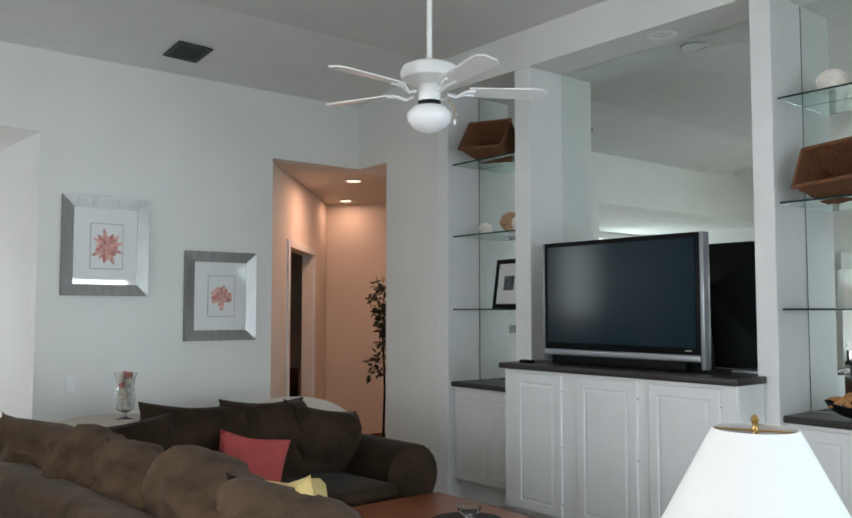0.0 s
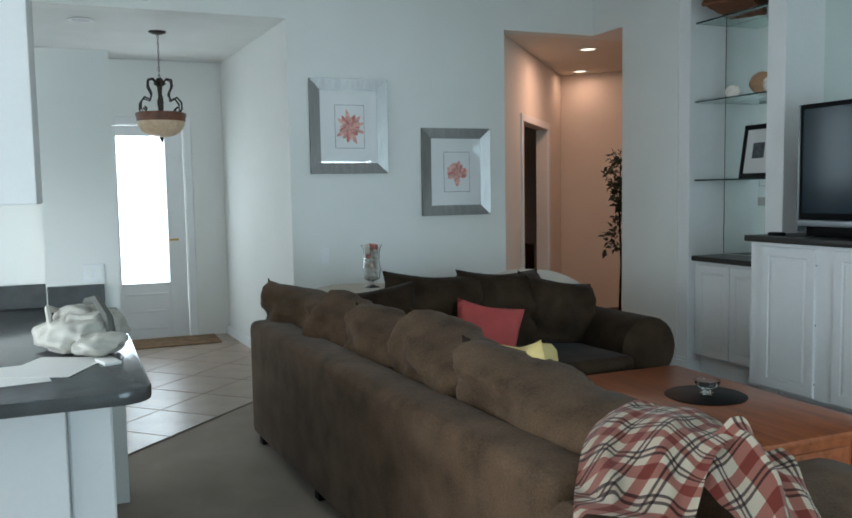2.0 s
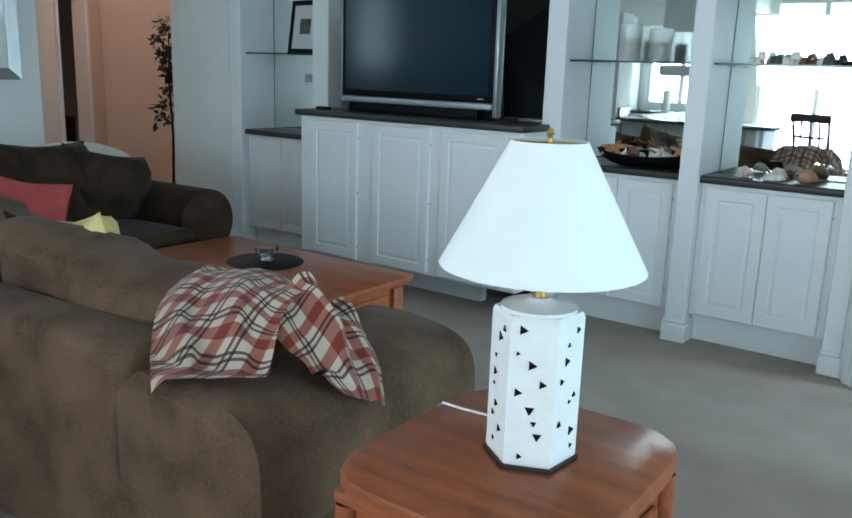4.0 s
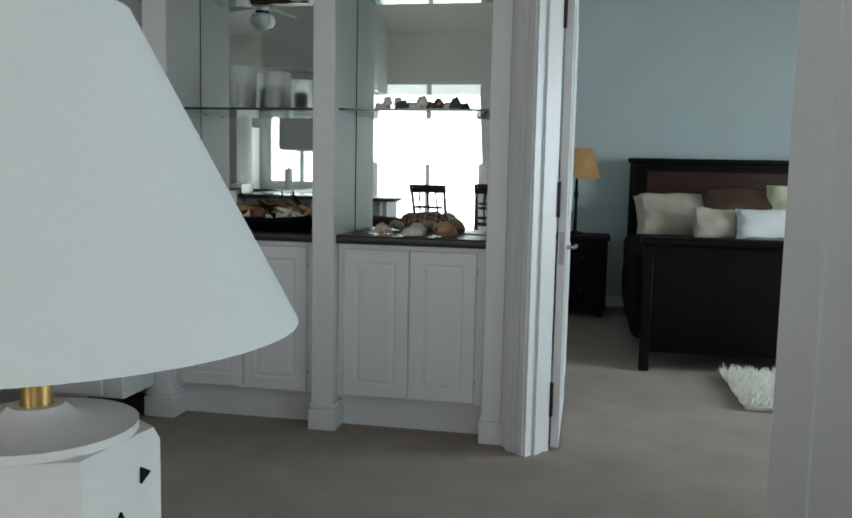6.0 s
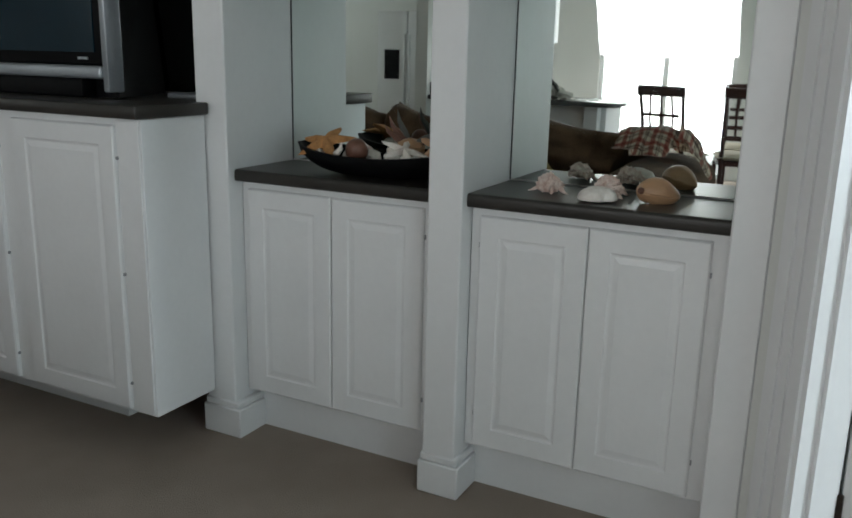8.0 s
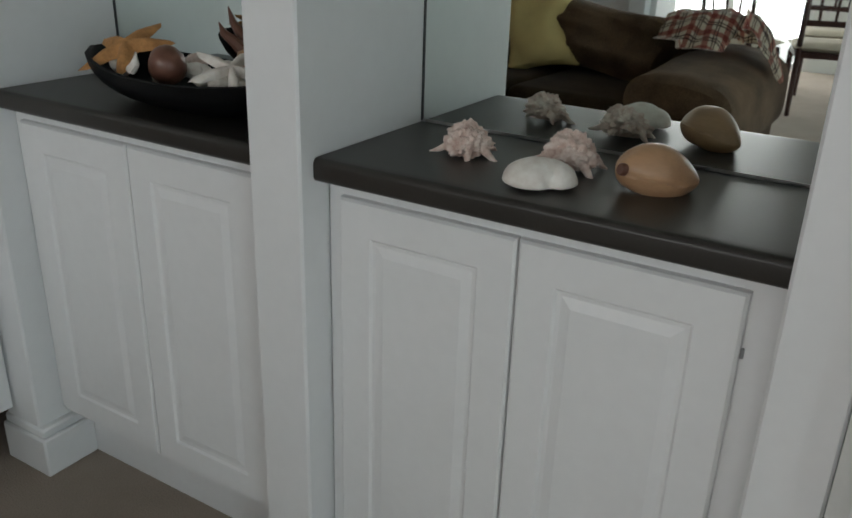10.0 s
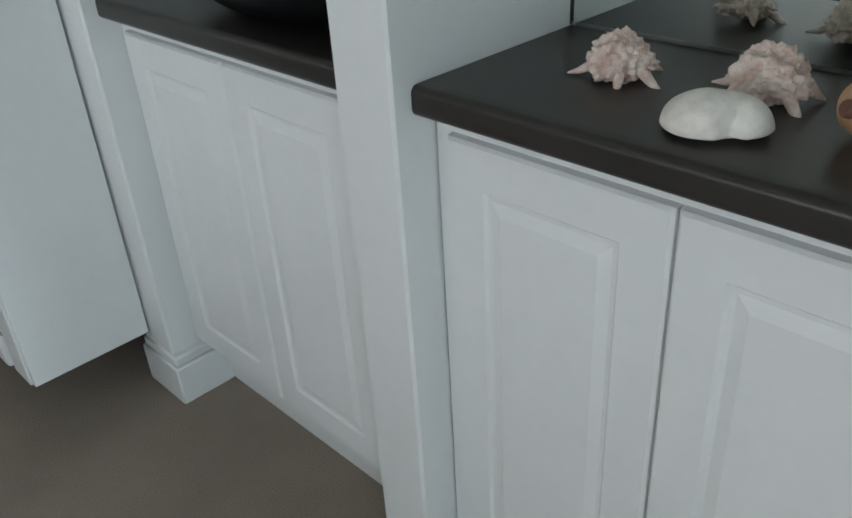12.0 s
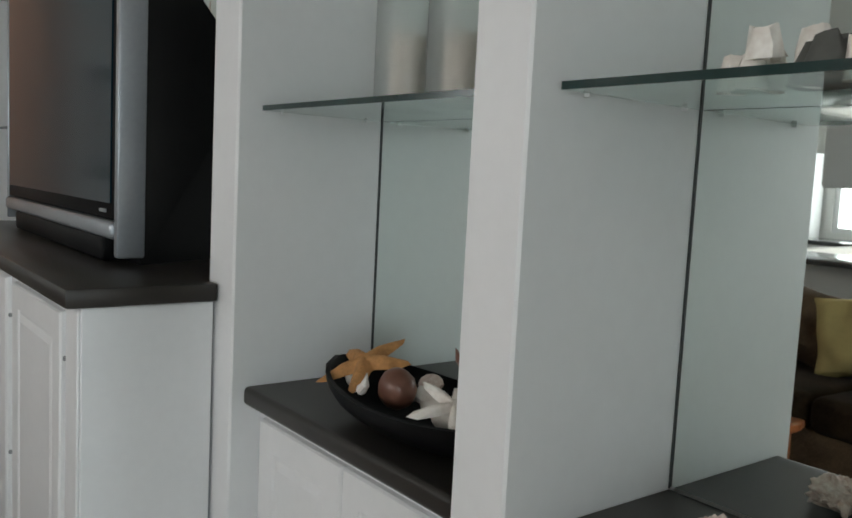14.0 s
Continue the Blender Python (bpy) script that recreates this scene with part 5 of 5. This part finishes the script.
basket(pose(-2.99, 0.22, 2.665, 62, 4, 8), "brown wicker tray basket leaning on a glass shelf")
basket(pose(-0.34, 0.21, 2.10, 62, -3, -6), "brown wicker tray basket on a glass shelf")
pf = thing("photo_frame", pose(-2.92, 0.20, 1.468, -8, 0, -6), "black-framed small photograph with a white mat", "picture")
for a in ((-0.17, 0.17, 0, 0.035), (-0.17, 0.17, 0.345, 0.38)):
    part("frame_rail", bm_box(a[0], a[1], -0.008, 0.012, a[2], a[3], 0.003, 1), BLACK, pf)
for a in ((-0.17, -0.135), (0.135, 0.17)):
    part("frame_rail", bm_box(a[0], a[1], -0.008, 0.012, 0.035, 0.345, 0.003, 1), BLACK, pf)
part("mat_board", bm_box(-0.135, 0.135, 0.0, 0.006, 0.035, 0.345), GLOSSPAPER, pf, smooth=False)
part("photograph", bm_box(-0.06, 0.06, -0.0015, -0.0002, 0.14, 0.25), GREYINK, pf, smooth=False)


def conch(m, s, label, seed=1, material=None):
    def shape(c):
        k = c.x / s
        sp = 1 + 0.55 * max(0, math.cos(math.atan2(c.z, c.y) * 6 + k * 4)) * max(0.0, 1 - abs(k)) ** 0.6 * 0.6
        return Vector((c.x, c.y * sp * (1.15 - 0.45 * k), c.z * sp * (1.1 - 0.4 * k)))
    ob = thing("seashell", m, label, "seashell", "seashells")
    mt = material or PINKSHELL
    body = bm_blob(s * 0.98, s * 0.70, s * 0.54, seed, 0.20, 4.5, 5, shape)
    for v in body.verts:
        v.co *= 1 + 0.05 * math.sin(v.co.x / s * 26) + 0.07 * noise.noise(v.co * (5.5 / s) + Vector((seed, 0, 0)))
        v.co.z = max(v.co.z, -s * 0.46)
    part("body", body, mt, ob)
    for k, (a, ln) in enumerate(((200, 1.7), (285, 0.7), (340, 1.7), (40, 0.9), (130, 0.5))):
        d = Vector((math.cos(radians(a)), math.sin(radians(a)), 0))
        p = [d * s * 0.40, d * s * 0.78 + Vector((0, 0, -s * 0.12)), d * s * (0.78 + 0.28 * ln) + Vector((0, 0, -s * 0.40)), d * s * (0.78 + 0.50 * ln) + Vector((0, 0, -s * 0.50))]
        part("spine", bm_tube(p, [s * 0.30, s * 0.19, s * 0.11, s * 0.025], 9), mt, ob)
    for k in range(8):
        a = radians(k * 45 + seed * 20)
        d = Vector((0.5 * math.cos(a), 0.42 * math.sin(a), 0.42)) * s
        part("knob", bm_blob(s * 0.10, s * 0.09, s * 0.11, k + seed, 0.2, 3, 2), mt, ob, m=Matrix.Translation(d))
    part("spire", bm_lathe([(0, s * 0.86), (s * 0.05, s * 0.80), (s * 0.10, s * 0.72), (s * 0.09, s * 0.70), (s * 0.19, s * 0.60), (s * 0.18, s * 0.57), (s * 0.30, s * 0.44), (s * 0.3, s * 0.3)], 14), mt, ob, m=pose(-0.1 * s, 0, -0.06 * s, 6, -10, 0))
    return ob


conch(pose(0.295, 0.195, 0.921, 8, 4, 10), 0.038, "spiny pink and white conch shell on the counter", 1)
conch(pose(0.455, 0.225, 0.922, 8, 6, -18), 0.041, "ridged pink-grey conch shell on the counter", 4)


def clam(c):
    k = c.x / 0.052
    return Vector((c.x, c.y * (1.12 - 0.3 * k) - 0.010 * (1 - abs(k)) * (c.y > 0) + 0.011 * max(0, 1 - abs(k - 0.35) * 4) * (c.y < 0), c.z if c.z > 0 else c.z * 0.25))


wc = bm_blob(0.053, 0.039, 0.033, 3, 0.05, 1.6, 4, clam)
wc.transform(pose(0.451, 0.118, 0.908, 0, 0, 15))
tagged(part("seashell", wc, SHELL), "smooth white clam shell on the counter", "seashell", "seashells")


def baler(c):
    """A swollen shell, blunt at the crown, drawn down to a flared lip."""
    k = c.x / 0.058
    q = 1 - 0.42 * max(0, k) ** 2.2
    z = c.z * q - 0.008 * max(0, k)
    return Vector((c.x, c.y * q * (1 + 0.12 * (c.z < 0)), max(z, -0.026 - 0.010 * max(0, k)) + 0.0015 * math.sin(c.y * 380) * max(0, -k - 0.4)))


eg = bm_blob(0.058, 0.037, 0.038, 2, 0.04, 1.5, 5, baler)
eg.transform(pose(0.59, 0.195, 0.9275, 8, 4, 27))
tan = part("seashell", eg, TANSHELL)
tagged(tan, "glossy tan baler shell with a dark disc for its opening", "seashell", "seashells")
# Raised dark disc, painting the shade inside the shell's opening.
part("opening", bm_lathe([(0, 0.0035), (0.004, 0.0035), (0.007, 0.004), (0.0085, 0.0025), (0.009, -0.004)], 16), BROWNSHELL, tan, m=Matrix.Translation((0.553, 0.153, 0.9335)) @ Vector((-0.55, -0.8, 0.25)).to_track_quat("Z", "Y").to_matrix().to_4x4())

bowl = thing("boat_bowl", pose(-0.245, 0.175, 0.90, 0, 0, 2) @ Matrix.Diagonal((1, 1, 0.84, 1)), "long black boat-shaped bowl filled with shells and starfish", "bowl")
own = bmesh.new()
rows_ = []
for k in range(17):
    q = -1 + 2 * k / 16
    half = 0.125 * max(0.02, 1 - q * q) ** 0.55
    zr = 0.080 + 0.028 * q * q
    ring = []
    for j in range(13):
        a = math.pi * j / 12
        ring.append(own.verts.new((0.275 * q, -half * math.cos(a), zr - (zr - 0.004) * math.sin(a) * (1 - abs(q) ** 3) ** 0.7)))
    rows_.append(ring)
for a, b in zip(rows_, rows_[1:]):
    for j in range(12):
        own.faces.new((a[j], a[j + 1], b[j + 1], b[j]))
bmesh.ops.recalc_face_normals(own, faces=own.faces)
bmesh.ops.solidify(own, geom=list(own.faces), thickness=0.008)
part("body", own, BLACK, bowl)


def starfish(m, r, label, material, thin=0.32):
    own = bmesh.new()
    n = 40
    ring, inner = [], []
    for k in range(n):
        a = 2 * math.pi * k / n
        q = (0.5 + 0.5 * math.cos(5 * a)) ** 1.6
        rad = r * (thin + (1 - thin) * q)
        ring.append(own.verts.new((rad * math.cos(a), rad * math.sin(a), 0)))
        inner.append(own.verts.new((rad * 0.5 * math.cos(a), rad * 0.5 * math.sin(a), r * 0.16)))
    top_ = own.verts.new((0, 0, r * 0.22))
    low_ = own.verts.new((0, 0, -0.004))
    for k in range(n):
        j = (k + 1) % n
        own.faces.new((ring[k], ring[j], inner[j], inner[k]))
        own.faces.new((inner[k], inner[j], top_))
        own.faces.new((ring[j], ring[k], low_))
    own.transform(m)
    return tagged(part("starfish", own, material), label, "starfish", "starfish")


starfish(pose(-0.42, 0.150, 0.992, 22, -10, 20), 0.100, "orange starfish in the black bowl", STAR, 0.34)
starfish(pose(-0.135, 0.125, 0.985, 24, 10, 40), 0.078, "thin-armed white starfish in the black bowl", SHELL, 0.13)
hs2 = thing("seashell", pose(-0.17, 0.235, 0.985), "tan horned shell with dark tips in the black bowl", "seashell", "seashells")
part("body", bm_blob(0.045, 0.032, 0.03, 7.0, 0.2, 3, 4), TANSHELL, hs2)
for k, (a, up) in enumerate(((165, 0.055), (140, 0.070), (195, 0.035), (20, 0.030))):
    dx, dy = math.cos(radians(a)), math.sin(radians(a))
    part("horn", bm_tube([(0.02 * dx, 0.02 * dy, 0.01), (0.05 * dx, 0.04 * dy, 0.02 + up * 0.4), (0.075 * dx, 0.05 * dy, 0.02 + up * 0.8), (0.085 * dx, 0.05 * dy, 0.02 + up * 1.3)], [0.014, 0.011, 0.007, 0.001], 8), GREYCLOTH if k % 2 else BROWNSHELL, hs2)
starfish(pose(-0.06, 0.20, 0.998, 50, -10, 10), 0.07, "tan starfish in the black bowl", TANSHELL, 0.3)
br = bm_blob(0.036, 0.032, 0.036, 6, 0.08, 2, 3)
br.transform(pose(-0.300, 0.135, 0.978))
tagged(part("seashell", br, BROWNSHELL), "dark brown round shell in the bowl", "seashell", "seashells")
cr = bm_tube([(-0.350, 0.090, 0.970), (-0.336, 0.085, 0.973), (-0.325, 0.085, 0.985), (-0.323, 0.087, 1.005)], [0.006, 0.010, 0.008, 0.002], 8)
tagged(part("seashell", cr, SHELL), "curved white shell piece in the bowl", "seashell", "seashells")
rg = random.Random(12)
for k in range(16):
    s = rg.uniform(0.020, 0.036)
    q = rg.uniform(-0.75, 0.8)
    w = bm_blob(s, s * 0.8, s * 0.5, k * 1.9, 0.25, 3, 2)
    w.transform(pose(-0.245 + 0.25 * q, 0.175 + rg.uniform(-0.07, 0.07) * (1 - q * q) ** 0.5, 0.950 + rg.uniform(-0.006, 0.020), rg.uniform(-40, 40), rg.uniform(-40, 40), rg.uniform(0, 180)))
    tagged(part("seashell", w, rg.choice((SHELL, SHELL, PINKSHELL, PAPER))), "small pale shell in the black bowl", "seashell", "seashells")


def hurricane(x, y, z, r, h, label):
    ob = thing("hurricane_candle", pose(x, y, z), label, "candle", "hurricane candles")
    part("glass_sleeve", bm_lathe([(0, 0.001), (r, 0.001), (r, h), (r - 0.004, h), (r - 0.004, 0.006), (0, 0.006)], 28), FROSTED, ob)
    part("candle", bm_lathe([(0, 0.008), (r * 0.55, 0.008), (r * 0.55, h * 0.62), (r * 0.4, h * 0.61), (0, h * 0.6)], 22), WAX, ob)
    return ob


hurricane(-0.40, 0.20, 1.467, 0.062, 0.20, "ivory pillar candle in a clear glass sleeve")
hurricane(-0.22, 0.18, 1.467, 0.062, 0.17, "ivory pillar candle in a short glass sleeve")
rg = random.Random(3)
for k, (x, mt, lab) in enumerate(((0.30, SHELL, "white barnacle cluster on a glass shelf"), (0.37, GREYCLOTH, "grey barnacle cluster on a glass shelf"), (0.46, SHELL, "pale shell cluster on a glass shelf"), (0.55, BROWNSHELL, "dark barnacle cluster on a glass shelf"), (0.62, GREYCLOTH, "dark rough shell on a glass shelf"))):
    cl = thing("barnacle_cluster", pose(x, 0.17, 1.4675), lab, "seashell", "barnacle clusters")
    for j in range(7):
        s = rg.uniform(0.015, 0.026)
        t = bm_lathe([(0, 0), (s, 0), (s * 0.95, s * 0.5), (s * 0.62, s * 1.5), (s * 0.42, s * 1.45), (s * 0.3, s * 0.9), (0, s * 0.8)], 9)
        for v in t.verts:
            v.co *= 1 + 0.25 * noise.noise(v.co * 90 + Vector((k, j, 0)))
        up = 0.024 if j > 4 else 0.0
        part("barnacle", t, (mt, mt, SHELL)[j % 3], cl, m=pose(rg.uniform(-0.035, 0.035) * (1 - up * 20), rg.uniform(-0.03, 0.03), up, rg.uniform(-14, 14), rg.uniform(-14, 14), 0))


def scallop(x, y, z, s, mt, label, turn=0):
    own = bm_blob(s, s * 0.35, s * 0.8, x * 3, 0.12, 3, 3, lambda c: Vector((c.x, c.y * (1 + 0.25 * math.sin(c.x / s * 18)), c.z)))
    own.transform(pose(x, y, z + s * 0.76, 12, 0, turn))
    return tagged(part("seashell", own, mt), label, "seashell", "seashells")


scallop(-2.86, 0.20, 2.04, 0.10, TANSHELL, "large tan shell on a glass shelf", 10)
scallop(-2.76, 0.16, 2.04, 0.07, SHELL, "white shell on a glass shelf", -15)
scallop(-3.12, 0.18, 2.04, 0.06, SHELL, "white coral piece on a glass shelf", 20)
scallop(-0.45, 0.18, 2.61, 0.08, SHELL, "white shell on the top glass shelf", 5)
scallop(-2.78, 0.15, 0.90, 0.035, SHELL, "small white shell in the narrow niche", 5)
scallop(-2.86, 0.17, 0.90, 0.03, PINKSHELL, "small pink shell in the narrow niche", 35)

# dark joints where mirror and niche side meet
seam = bmesh.new()
for x in (-3.3685, -0.6885, 0.1165):
    bm_box(x - 0.0012, x + 0.0015, MY - 0.0025, MY - 0.0005, 0.902, 3.18, bm=seam)
solid("mirror_trim", seam, VENT, "dark joint beside the mirror", "trim")

# ---- bedroom ----
case = bmesh.new()
o2 = Vector((0.89, 0.0))


def dpt(s, t):
    return tuple(o2 + DD * s + DN * t)


for s0, s1, t0, t1 in ((0.045, 0.155, -0.018, 0.0), (0.06, 0.085, -0.026, -0.018), (0.10, 0.115, -0.025, -0.018), (0.13, 0.155, -0.028, -0.018), (0.155, 0.168, -0.018, 0.125), (0.168, 0.178, 0.03, 0.06), (1.245, 1.26, -0.018, 0.125), (1.26, 1.37, -0.018, 0.0)):
    bm_prism([dpt(s0, t0), dpt(s1, t0), dpt(s1, t1), dpt(s0, t1)], 0, 2.12, bm=case)
solid("bedroom_door_trim", case, TRIM, "white fluted bedroom door casing", "trim")
dl = thing("bedroom_door", pose(1.124, -0.005, 0.012, 0, 0, 90), "white bedroom door standing open, seen edge-on", "door")
part("leaf", bm_box(0.0, 0.76, -0.0175, 0.0175, 0.0, 2.08, 0.002, 1), TRIM, dl, smooth=False)
for sy in (-1, 1):
    for z0, z1 in ((0.2, 0.85), (1.0, 1.9)):
        part("panel", bm_box(0.12, 0.64, sy * 0.02 - 0.004, sy * 0.02 + 0.004, z0, z1, 0.003, 1), TRIM, dl, smooth=False)
    part("handle", bm_tube([(0.06, sy * 0.02, 0.87), (0.06, sy * 0.055, 0.87), (0.15, sy * 0.058, 0.87)], 0.008, 8), GREY_STEEL, dl)
for z in (0.14, 1.0, 1.78):
    part("hinge", bm_box(-0.012, -0.0025, 0.012, 0.028, z, z + 0.15, 0.002, 1), BRONZE, dl, "dark bronze hinge")
part("latch_plate", bm_box(-0.0015, 0.0, -0.011, 0.011, 0.80, 0.94), GREY_STEEL, dl, smooth=False)
bed = thing("bed", pose(1.57, 1.62, 0), "dark espresso wooden bed with a dark spread and cream bedding", "bed")
part("headboard", bm_box(0.0, 1.75, 2.24, 2.30, 0.2, 1.33, 0.008, 2), DARKWOOD, bed)
part("headboard_panel", bm_box(0.14, 1.61, 2.22, 2.25, 0.55, 1.24, 0.006, 2), REDWOOD, bed)
part("headboard_cap", bm_box(-0.02, 1.77, 2.21, 2.32, 1.31, 1.35, 0.010, 2), DARKWOOD, bed)
for x in (0.0, 1.69):
    part("headboard_post", bm_box(x, x + 0.06, 2.23, 2.31, 0, 1.32, 0.006, 1), DARKWOOD, bed)
    part("foot_post", bm_box(x, x + 0.06, 0.0, 0.07, 0, 0.80, 0.006, 1), DARKWOOD, bed)
part("footboard", bm_box(0.06, 1.69, 0.01, 0.06, 0.12, 0.78, 0.006, 2), DARKWOOD, bed)
part("footboard_cap", bm_box(-0.02, 1.77, -0.02, 0.09, 0.78, 0.83, 0.010, 2), DARKWOOD, bed)
part("mattress", bm_box(0.03, 1.72, 0.08, 2.22, 0.25, 0.68, 0.06, 3), LINEN, bed)
sp = bm_box(-0.06, 1.81, 0.10, 1.70, 0.16, 0.735, 0.08, 4)
bmesh.ops.subdivide_edges(sp, edges=list(sp.edges), cuts=3, use_grid_fill=True)
for v in sp.verts:
    v.co += Vector((1, 0.3, 0.2)) * 0.022 * noise.noise(v.co * 4)
part("bedspread", sp, BEDSPREAD, bed)


def bed_pillow(x, y, z, w, h, t, lean, turn, mt, label, seed):
    ob = part("bed_pillow", bm_pillow(w, h, t, seed, 0.01), mt, None, "", True, pose(x, y, z, lean, 0, turn))
    return tagged(ob, label, "pillow", "bed pillows")


bed_pillow(2.00, 3.56, 0.86, 0.80, 0.46, 0.24, -44, 6, LINEN, "plump cream bed pillow against the headboard", 1)
bed_pillow(2.98, 3.58, 0.88, 0.74, 0.46, 0.22, -40, -6, LINEN, "plump cream bed pillow against the headboard", 2)
bed_pillow(2.44, 3.44, 0.93, 0.62, 0.40, 0.18, -40, 4, BROWNPIL, "brown satin throw pillow on the bed", 3)
bed_pillow(2.20, 3.20, 0.83, 0.36, 0.28, 0.13, -30, 8, LINEN, "small beige throw pillow on the bed", 4)
bed_pillow(2.58, 3.08, 0.84, 0.50, 0.27, 0.15, -26, -3, PAPER, "cream fringed bolster pillow on the bed", 5)
STRIPE = mat("green_striped_cotton", (0.42, 0.44, 0.22), 0.85, vary=0.3, scale=1.0, grain=3, bump=0.0, wear=(0.62, 0.60, 0.52), stretch=(22, 0.2, 0.2))
bed_pillow(2.80, 3.36, 0.95, 0.42, 0.42, 0.15, -22, -14, STRIPE, "green and cream striped throw pillow on the bed", 6)
ns = thing("nightstand", pose(0.98, 3.5, 0), "dark espresso nightstand with two drawers", "nightstand")
part("body", bm_box(0.0, 0.42, 0.0, 0.45, 0.06, 0.65, 0.004, 1), DARKWOOD, ns, smooth=False)
part("top", bm_box(-0.02, 0.44, -0.02, 0.46, 0.65, 0.685, 0.006, 2), DARKWOOD, ns)
for z in (0.12, 0.39):
    d = part("drawer", bm_box(0.03, 0.39, -0.015, 0.0, z, z + 0.23, 0.004, 1), DARKWOOD, ns)
    part("knob", bm_lathe([(0, 0), (0.012, 0.0), (0.014, 0.012), (0, 0.018)], 12), BRONZE, d, m=pose(0.21, -0.015, z + 0.115, 90, 0, 0))
for x in (0.03, 0.37):
    for y in (0.03, 0.41):
        part("foot", bm_box(x - 0.025, x + 0.025, y - 0.025, y + 0.025, 0, 0.06), DARKWOOD, ns, smooth=False)
bl2 = thing("bedside_lamp", pose(1.12, 3.72, 0.685), "black metal bedside lamp with a tan parchment shade", "lamp")
part("base", bm_lathe([(0, 0), (0.07, 0), (0.07, 0.015), (0.015, 0.03), (0.012, 0.3), (0.02, 0.34), (0.012, 0.38), (0.01, 0.5)], 18), BLACK, bl2)
part("shade", bm_lathe([(0.20, 0.48), (0.12, 0.74), (0.117, 0.74), (0.197, 0.482)], 28), TANSHADE, bl2)
fur = bmesh.new()
base = bm_box(2.06, 2.85, 0.86, 1.58, 0.0, 0.045, 0.02, 2, bm=fur)
rg = random.Random(21)
for k in range(2600):
    x, y = rg.uniform(2.04, 2.87), rg.uniform(0.84, 1.60)
    h, dx, dy = rg.uniform(0.03, 0.06), rg.uniform(-0.03, 0.03), rg.uniform(-0.03, 0.03)
    w = 0.006
    a = fur.verts.new((x - w, y, 0.035))
    b = fur.verts.new((x + w, y + 0.003, 0.035))
    c = fur.verts.new((x + dx, y + dy, 0.035 + h))
    fur.faces.new((a, b, c))
tagged(part("shag_rug", fur, FUR, smooth=False), "small cream shag rug beside the bed", "rug")

# ---- baseboards ----
bb = bm_box(WX, WX + 0.014, -2.70, -0.874, 0, 0.10, 0.004, 1)
bm_box(-4.18, -3.505, -0.014, 0.0, 0, 0.10, 0.004, 1, bm=bb)
bm_box(0.9, 5.05, 4.136, 4.15, 0, 0.10, 0.004, 1, bm=bb)
bm_prism([(-4.76, -2.712), (-6.89, -2.838), (-6.89, -2.852), (-4.76, -2.726)], 0, 0.10, bm=bb)
hb0, hb1 = HA + hd * 0.02, HA + hd * 0.64
bm_prism([tuple(hb0), tuple(hb1), tuple(hb1 + hn * 0.014), tuple(hb0 + hn * 0.014)], 0, 0.10, bm=bb)
solid("baseboard", bb, TRIM, "white painted baseboard", "baseboard")

# ---- tiles ----
S2 = math.sqrt(0.5)
tf = solid("floor_tiles", bm_prism([(-4.62, -2.55), (-0.95, -6.22), (-0.95, -6.85), (-7.05, -6.85), (-7.05, -2.55)], -0.1, 0.003), GROUT, "tiled foyer and kitchen floor with grey grout", "floor")
TS = 0.46
tile_mesh = mesh_of(bm_box(-TS / 2 + 0.004, TS / 2 - 0.004, -TS / 2 + 0.004, TS / 2 - 0.004, 0.003, 0.009, 0.002, 1))
tile_mesh.materials.append(TILE)
C0 = -7.17 * S2
for i in range(14):
    for j in range(-12, 14):
        u = C0 - TS * (i + 0.5)
        v = TS * j
        x, y = (u + v) * S2, (u - v) * S2
        if -7.1 < x < -0.9 and -6.9 < y < -2.55 and not (x < -4.7 and y > -2.75):
            t = new("tile", tile_mesh)
            t.parent = tf
            t.matrix_basis = pose(x, y, 0, 0, 0, 45)
